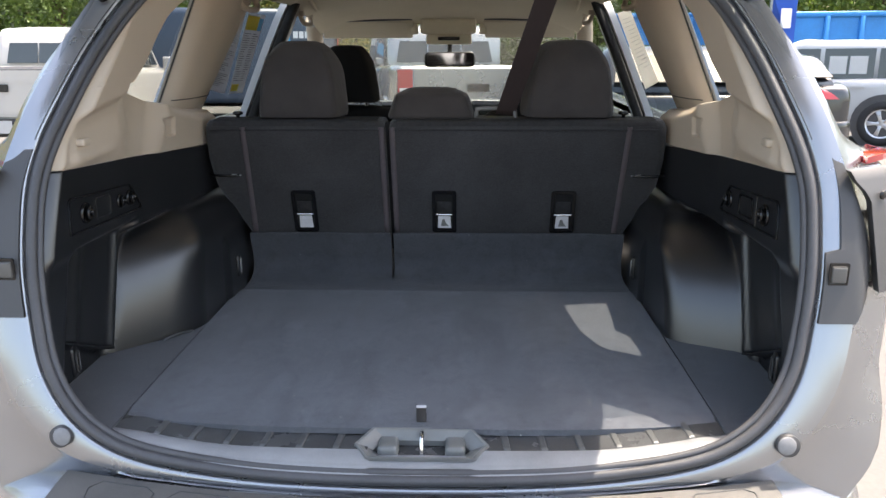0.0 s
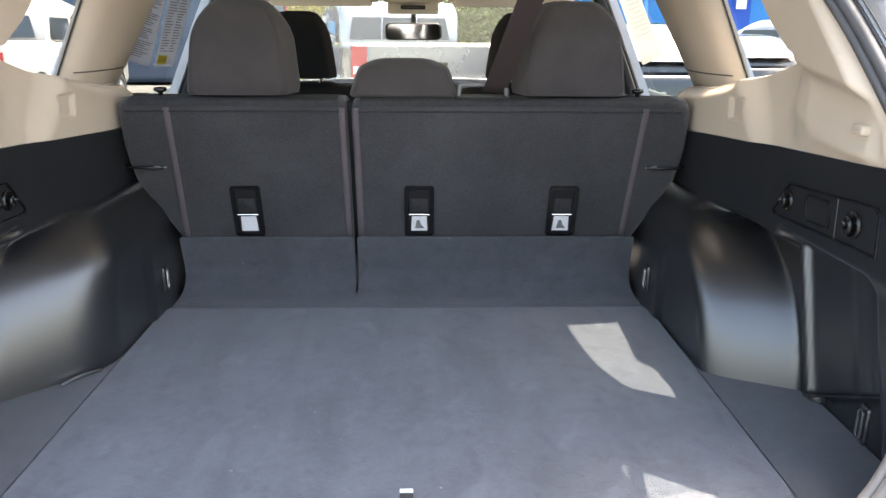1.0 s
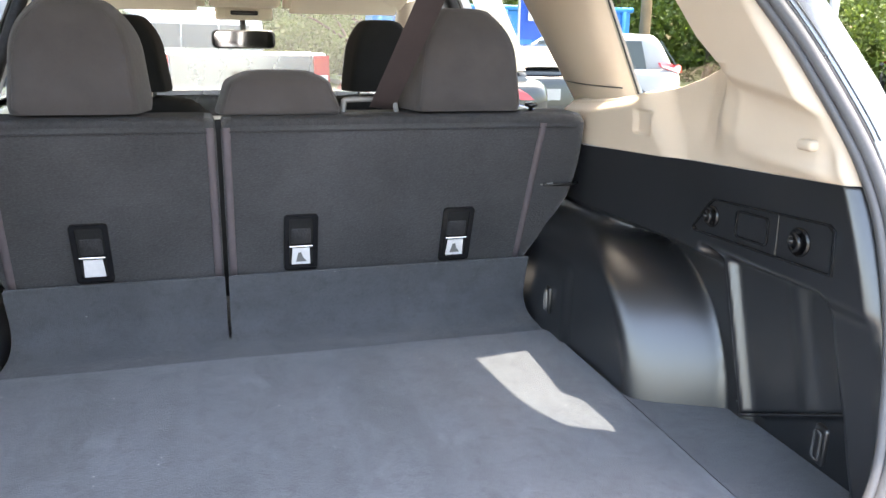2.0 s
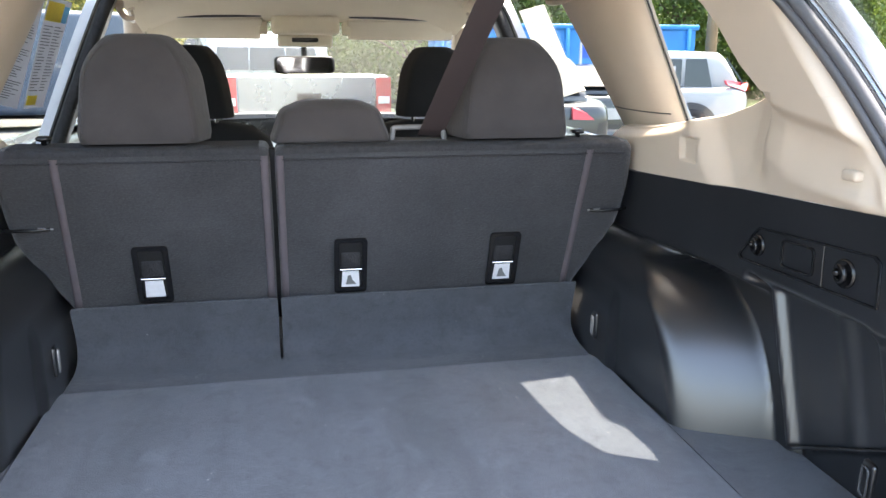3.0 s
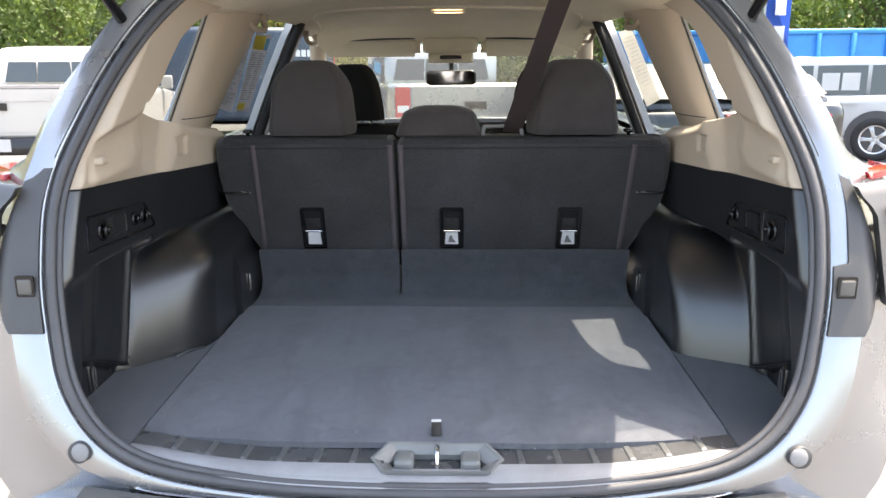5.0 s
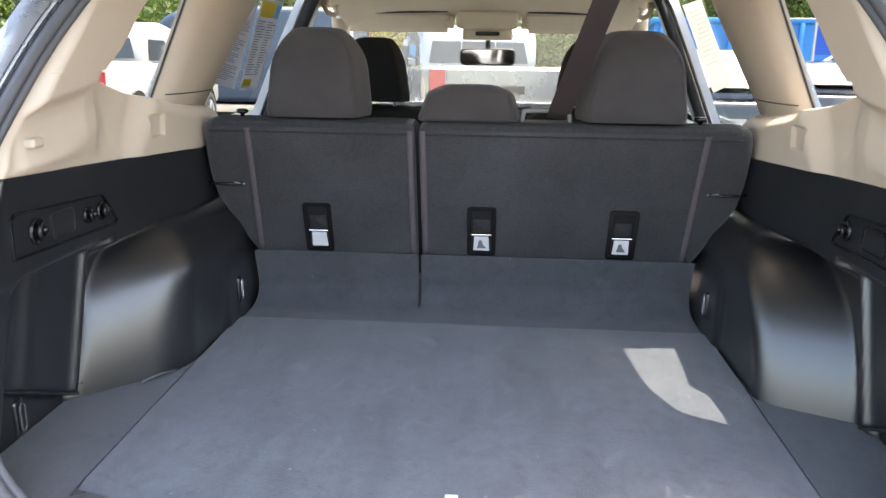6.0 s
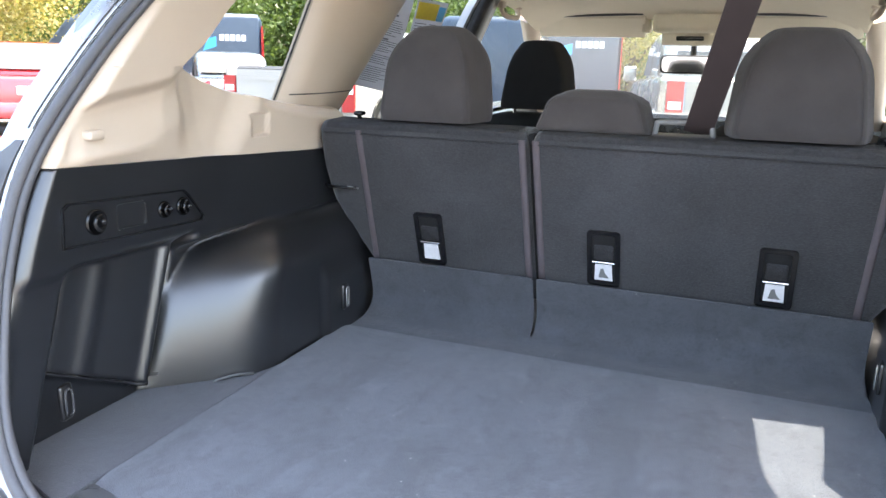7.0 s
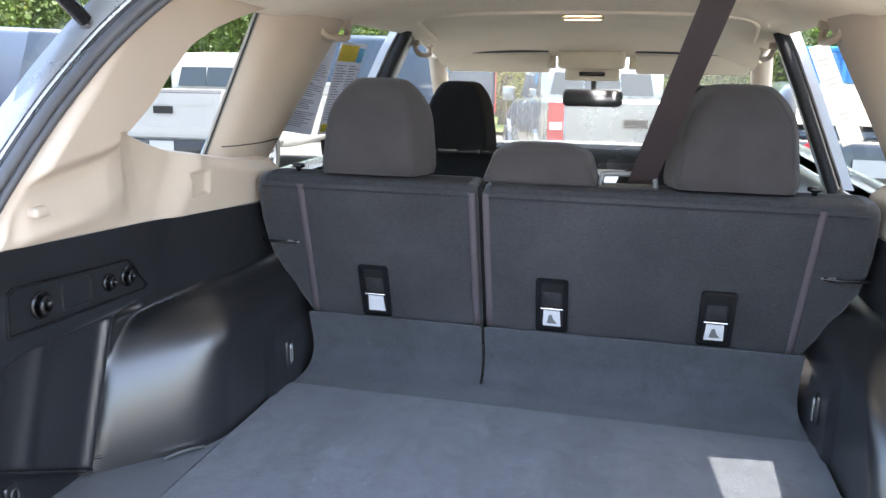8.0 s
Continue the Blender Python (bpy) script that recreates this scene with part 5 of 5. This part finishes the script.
def wagon(m, paint, label, length=4.5, roof=1.66, name="suv", papers=()):
    """A two-box car whose tail is at local y = 0."""
    L = length
    t = thing(name, label, "car", "parked vehicles", turn=m)
    hull(t, "body", [(0.0, 0.74, 0.42, 0.92, 0.12), (0.08, 0.86, 0.34, 1.02, 0.14), (0.5, 0.92, 0.30, 1.06, 0.14), (L * 0.5, 0.92, 0.30, 1.02, 0.14), (L * 0.72, 0.92, 0.32, 1.0, 0.15), (L * 0.93, 0.86, 0.36, 0.86, 0.18), (L, 0.68, 0.40, 0.72, 0.14)], m, paint, True)
    hull(t, "cabin", [(0.12, 0.66, 0.95, 1.08, 0.05), (0.42, 0.70, 0.95, roof - 0.10, 0.16), (0.75, 0.71, 0.95, roof - 0.02, 0.18), (L * 0.40, 0.72, 0.95, roof, 0.18), (L * 0.52, 0.71, 0.95, roof - 0.04, 0.18), (L * 0.70, 0.74, 0.93, 1.02, 0.04)], m, paint, True)
    panel(t, "rear_window", m, ((-0.62, 0.08, 1.12), (0.62, 0.08, 1.12), (0.55, 0.37, roof - 0.13), (-0.55, 0.37, roof - 0.13)), (0, -0.014, 0.012), CARGLASS)
    panel(t, "windscreen", m, ((-0.66, L * 0.695, 1.02), (0.66, L * 0.695, 1.02), (0.56, L * 0.535, roof - 0.09), (-0.56, L * 0.535, roof - 0.09)), (0, 0.012, 0.012), CARGLASS)
    hull(t, "bumper", [(-0.05, 0.72, 0.36, 0.58, 0.06), (0.0, 0.86, 0.34, 0.60, 0.06), (0.12, 0.90, 0.34, 0.56, 0.05)], m, paint if roof < 1.6 else DARKGREY)
    panel(t, "number_plate", m, ((-0.16, -0.012, 0.72), (0.16, -0.012, 0.72), (0.16, -0.012, 0.86), (-0.16, -0.012, 0.86)), (0, -0.01, 0), WHITEPAINT)
    for s in (-1, 1):
        lz = 0.86 if roof < 1.6 else 1.00
        panel(t, "tail_lamp", m, ((s * 0.46, -0.005, lz + 0.01), (s * 0.78, 0.05, lz), (s * 0.90, 0.34, lz + 0.10), (s * 0.88, 0.38, lz + 0.17), (s * 0.46, 0.02, lz + 0.12)), (0, -0.035, 0.0), REDLENS)
        panel(t, "headlamp", m, ((s * 0.46, L * 0.985, 0.64), (s * 0.78, L * 0.955, 0.66), (s * 0.80, L * 0.95, 0.78), (s * 0.46, L * 0.98, 0.74)), (0, 0.03, 0.0), CLEARLENS)
        for y0, y1 in ((0.55, 1.0), (1.06, L * 0.40), (L * 0.415, L * 0.63)):
            front = y1 > L * 0.6
            panel(t, "side_window", m, ((s * 0.745, y0, 1.04), (s * 0.745, y1, 1.03), (s * 0.705, y1 - (0.42 if front else 0), roof - 0.14), (s * 0.705, y0 + (0.12 if y0 < 0.6 else 0), roof - 0.14)), (s * 0.012, 0, 0), CARGLASS)
        for y0, y1, z0, z1 in papers:
            panel(t, "window_paper", m, ((s * 0.762, y0, z0), (s * 0.762, y1, z0), (s * 0.735, y1, z1), (s * 0.735, y0, z1)), (s * 0.003, 0, 0), PAPER)
        panel(t, "door_handle", m, ((s * 0.925, 1.15, 0.90), (s * 0.925, 1.36, 0.90), (s * 0.925, 1.36, 0.93), (s * 0.925, 1.15, 0.93)), (s * 0.02, 0, 0), paint)
        part("mirror", box((min(s * 0.88, s * 1.04), L * 0.60, 0.98), (max(s * 0.88, s * 1.04), L * 0.60 + 0.1, 1.12), 0.03, 2, m), paint, t)
        for y in (0.85, L * 0.79):
            wheel(t, s * 0.865, y, 0.35, m, s)
            part("arch", lathe([(0.36, 0.0), (0.45, 0.0), (0.45, 0.05), (0.36, 0.05)], m @ Matrix.Translation((s * 0.885, y, 0.36)) @ Euler((0, radians(90 * s), 0)).to_matrix().to_4x4(), 24), DARKGREY, t)
    return t


pickup(spot(0.2, 8.1, 14), SILVER, "silver full-size pickup with tall red tail lamps, parked", (0.74, 1.24))
pickup(spot(-5.6, 8.2, 6), CREAMPAINT, "white pickup with a lettered tailgate, parked under trees", (0.72, 1.15), True)
wagon(spot(7.86, 11.75, 58), WHITEPAINT, "white suv with papers on its side windows", 4.5, 1.66, "suv", papers=((1.16, 1.42, 1.12, 1.40), (1.46, 1.72, 1.12, 1.40)))
wagon(spot(2.1, 6.3, 0), DARKPAINT, "black suv parked nose away beside the silver pickup", 4.5, 1.50, "suv")
wagon(spot(3.95, 8.6, 0), DARKPAINT, "black car parked nose away", 4.6, 1.42, "sedan")
wagon(spot(-10.9, 8.6, 48), REDPAINT, "red hatchback with a dark rear window", 4.2, 1.58, "hatchback")
wagon(spot(-9.4, 12.0, 45), SILVER, "silver hatchback in the far row", 4.3, 1.55, "hatchback")
wagon(spot(27.5, 25.5, 135), DARKPAINT, "black minivan facing the lot before the woods", 4.7, 1.9, "minivan")


def van(m):
    t = thing("delivery_van", "navy delivery van with pale side graphics", "van", "parked vehicles", turn=m)
    hull(t, "body", [(0.0, 0.95, 0.4, 2.45, 0.12), (0.1, 1.0, 0.35, 2.6, 0.14), (4.2, 1.0, 0.35, 2.6, 0.16), (4.8, 0.98, 0.4, 2.3, 0.2), (5.6, 0.95, 0.45, 1.3, 0.2), (6.0, 0.8, 0.5, 1.0, 0.2)], m, NAVYPAINT)
    for s in (-1, 1):
        panel(t, "tail_lamp", m, ((s * 0.93, -0.02, 0.8), (s * 1.005, 0.0, 0.8), (s * 1.005, 0.0, 2.3), (s * 0.93, -0.02, 2.3)), (0, -0.02, 0), REDLENS)
        for y in (1.0, 4.6):
            wheel(t, s * 0.95, y, 0.36, m, s)
        for k in range(5):
            panel(t, "graphic_bar", m, ((s * 1.003, 0.40 + 0.14 * k, 1.9), (s * 1.003, 0.51 + 0.14 * k, 1.9), (s * 1.003, 0.51 + 0.14 * k, 2.06), (s * 1.003, 0.40 + 0.14 * k, 2.06)), (s * 0.004, 0, 0), WHITEINK)
        panel(t, "graphic_swoosh", m, ((s * 1.003, 1.15, 1.75), (s * 1.003, 1.5, 1.62), (s * 1.003, 1.35, 1.95), (s * 1.003, 1.15, 2.0)), (s * 0.004, 0, 0), CYANINK)


van(spot(-12.9, 17.8, 125))
van(spot(-3.4, 19.5, 104))

# blue skip, pole and banner on the far side
skip = thing("skip", "blue steel skip container with ribs", "skip")
m = spot(7.7, 21.0, -6)
part("wall", loft([[m @ Vector((x, y, z)) for x, y in ((-3.6, -1.1), (3.6, -1.1), (3.6, 1.1), (-3.6, 1.1))] for z in (0.2, 2.5)]), BLUEPAINT, skip, smooth=False)
part("top_rail", box((-3.68, -1.18, 2.42), (3.68, 1.18, 2.56), 0.03, 1, m), BLUEPAINT, skip)
for k in range(9):
    x = -3.4 + 0.85 * k
    part("rib", box((x - 0.06, -1.2, 0.2), (x + 0.06, -1.08, 2.45), 0.02, 1, m), BLUEPAINT, skip)
pole = thing("banner_pole", "blue feather banner on a pole", "banner")
m = spot(6.45, 16.0, 0)
part("post", tube([m @ Vector((0, 0, 0)), m @ Vector((0, 0, 6.2))], 0.03, 8), ALLOY, pole)
part("cloth", sheet(lambda u, v: m @ Vector((lerp(0.03, 0.55, u), 0.04 * math.sin(3 * v + 2 * u), lerp(1.6, 6.1, v))), 6, 16, 0.004, (0, 1, 0)), BANNER, pole)
for k in range(6):
    part("letter_bar", sheet(lambda u, v, k=k: m @ Vector((lerp(0.2, 0.42, u), -0.055, 2.0 + 0.62 * k + 0.4 * v)), 1, 1, 0.003, (0, 1, 0)), WHITEINK, pole)

lamp_post = thing("lamp_post", "tall white steel lamp post at the edge of the lot", "lamp post")
m = spot(10.7, 11.4, 0)
part("post", tube([m @ Vector((0, 0, 0)), m @ Vector((0, 0, 4.0)), m @ Vector((0, 0, 8.0))], 0.085, 12), WHITEPAINT, lamp_post)
part("base", lathe([(0.22, 0.0), (0.22, 0.35), (0.16, 0.40), (0.09, 0.42)], m, 16), ALLOY, lamp_post)
utility_pole = thing("utility_pole", "brown wooden utility pole before the woods", "utility pole")
m = spot(12.1, 20.3, 0)
part("post", tube([m @ Vector((0, 0, 0)), m @ Vector((0.02, 0, 4.0)), m @ Vector((0.05, 0, 9.0))], lambda q: lerp(0.17, 0.13, q), 12), POLEWOOD, utility_pole)
part("crossarm", box((-1.1, -0.06, 8.2), (1.2, 0.06, 8.34), 0.01, 1, m), POLEWOOD, utility_pole)

# trees
random.seed(11)


def tree(x, y, h, spread, leaf, label, n=15000, small=1.0):
    t = thing("tree", label, "tree", "trees round the lot", at=(x, y, ground(y)))
    base = Vector((x, y, ground(y)))
    top = base + Vector((random.uniform(-0.4, 0.4), random.uniform(-0.4, 0.4), h * 0.75))
    bm = tube([base, base.lerp(top, 0.35) + Vector((0.15, 0, 0)), base.lerp(top, 0.7), top], lambda q: lerp(0.16, 0.04, q) * h / 7, 8)
    tips = []
    for k in range(10):
        a = random.random() * math.tau
        f = random.uniform(0.22, 0.8)
        s = base.lerp(top, f)
        e = s + Vector((math.cos(a), math.sin(a), 0.45)) * spread * random.uniform(0.5, 0.95) * (1.1 - 0.5 * f)
        tube([s, s.lerp(e, 0.5) + Vector((0, 0, 0.2)), e], lambda q: lerp(0.06, 0.015, q) * h / 7, 5, bm=bm)
        tips.append(e)
        tips.append(s.lerp(e, 0.6))
    part("trunk", bm, BARK, t)
    tips += [top, top + Vector((0, 0, h * 0.12))]
    verts, faces = [], []
    for k in range(n):
        c = random.choice(tips) + Vector([random.gauss(0, spread * 0.22) for _ in range(3)])
        if c.z < base.z + 0.5:
            continue
        r = random.uniform(0.035, 0.10) * small
        q = Euler([random.random() * 6.28 for _ in range(3)]).to_matrix()
        i = len(verts)
        verts += [c + q @ Vector(p) * r for p in ((-0.5, -0.9, 0), (0.5, -0.7, 0.15), (0.75, 0.2, 0), (0, 1.0, 0.2), (-0.75, 0.2, 0.1))]
        faces.append((i, i + 1, i + 2, i + 3, i + 4))
    me = bpy.data.meshes.new("crown")
    me.from_pydata(verts, [], faces)
    me.materials.append(leaf)
    c = new("crown", me)
    c.parent = t
    bpy.context.view_layer.update()
    c.matrix_parent_inverse = t.matrix_world.inverted()


for x, y, h, sp, lf in ((-17, 19, 8, 3.4, LEAF), (-13, 24, 9, 3.6, LEAF), (-9, 27, 9, 3.6, LEAF), (-4.5, 28, 8, 3.4, LEAFLIT), (0, 30, 9, 3.6, LEAF), (5, 30, 8, 3.4, LEAF), (9.5, 28, 9, 3.6, LEAF), (14, 26, 9, 3.6, LEAF),
                        (18, 24, 9, 3.6, LEAF), (22, 20, 9, 3.6, LEAF), (-19, 14, 8, 3.3, LEAFLIT), (-22, 9, 8, 3.3, LEAFLIT), (-16.5, 11.5, 6.5, 2.8, LEAFLIT), (-25, 16, 9, 3.6, LEAF), (25, 14, 9, 3.6, LEAF), (21, 30, 10, 4, LEAF), (-16, 31, 10, 4, LEAF), (27, 24, 10, 4, LEAF)):
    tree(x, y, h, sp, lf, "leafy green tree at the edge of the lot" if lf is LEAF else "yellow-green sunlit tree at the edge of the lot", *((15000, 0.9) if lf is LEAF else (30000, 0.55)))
house = thing("house", "pale sided building seen between the trees", "building")
part("wall", box((-20, 33, -1), (-8, 40, 4.2)), WALLWHITE, house, smooth=False)
part("roof", loft([[(x, y, z) for y, z in ((32.6, 4.2), (36.5, 6.4), (40.4, 4.2))] for x in (-20.4, -7.6)]), DARKGREY, house, smooth=False)
verge = whole("grass_verge", sheet(lambda u, v: (lerp(-60, 60, u), lerp(23, 60, v), ground(lerp(23, 60, v)) + 0.12), 20, 10), GRASS, "grass strip below the trees", "grass", "structure")

# far woods behind everything
verts, faces = [], []
for k in range(190000):
    a = random.uniform(-1.2, 1.2)
    d = random.uniform(36, 48)
    c = Vector((d * math.sin(a), d * math.cos(a), -1.5 + 11.5 * random.random() ** 1.6 - 2.2 * abs(noise.noise((a * 9, d * 0.2, 0)))))
    r = random.uniform(0.07, 0.24)
    q = Euler([random.random() * 6.28 for _ in range(3)]).to_matrix()
    i = len(verts)
    verts += [c + q @ Vector(p) * r for p in ((-0.5, -0.9, 0), (0.5, -0.7, 0.15), (0.75, 0.2, 0), (0, 1.0, 0.2), (-0.75, 0.2, 0.1))]
    faces.append((i, i + 1, i + 2, i + 3, i + 4))
me = bpy.data.meshes.new("far_woods")
me.from_pydata(verts, [], faces)
me.materials.append(LEAF)
tagged(new("far_woods", me), "dense green woods behind the lot", "woods", kind="stuff")
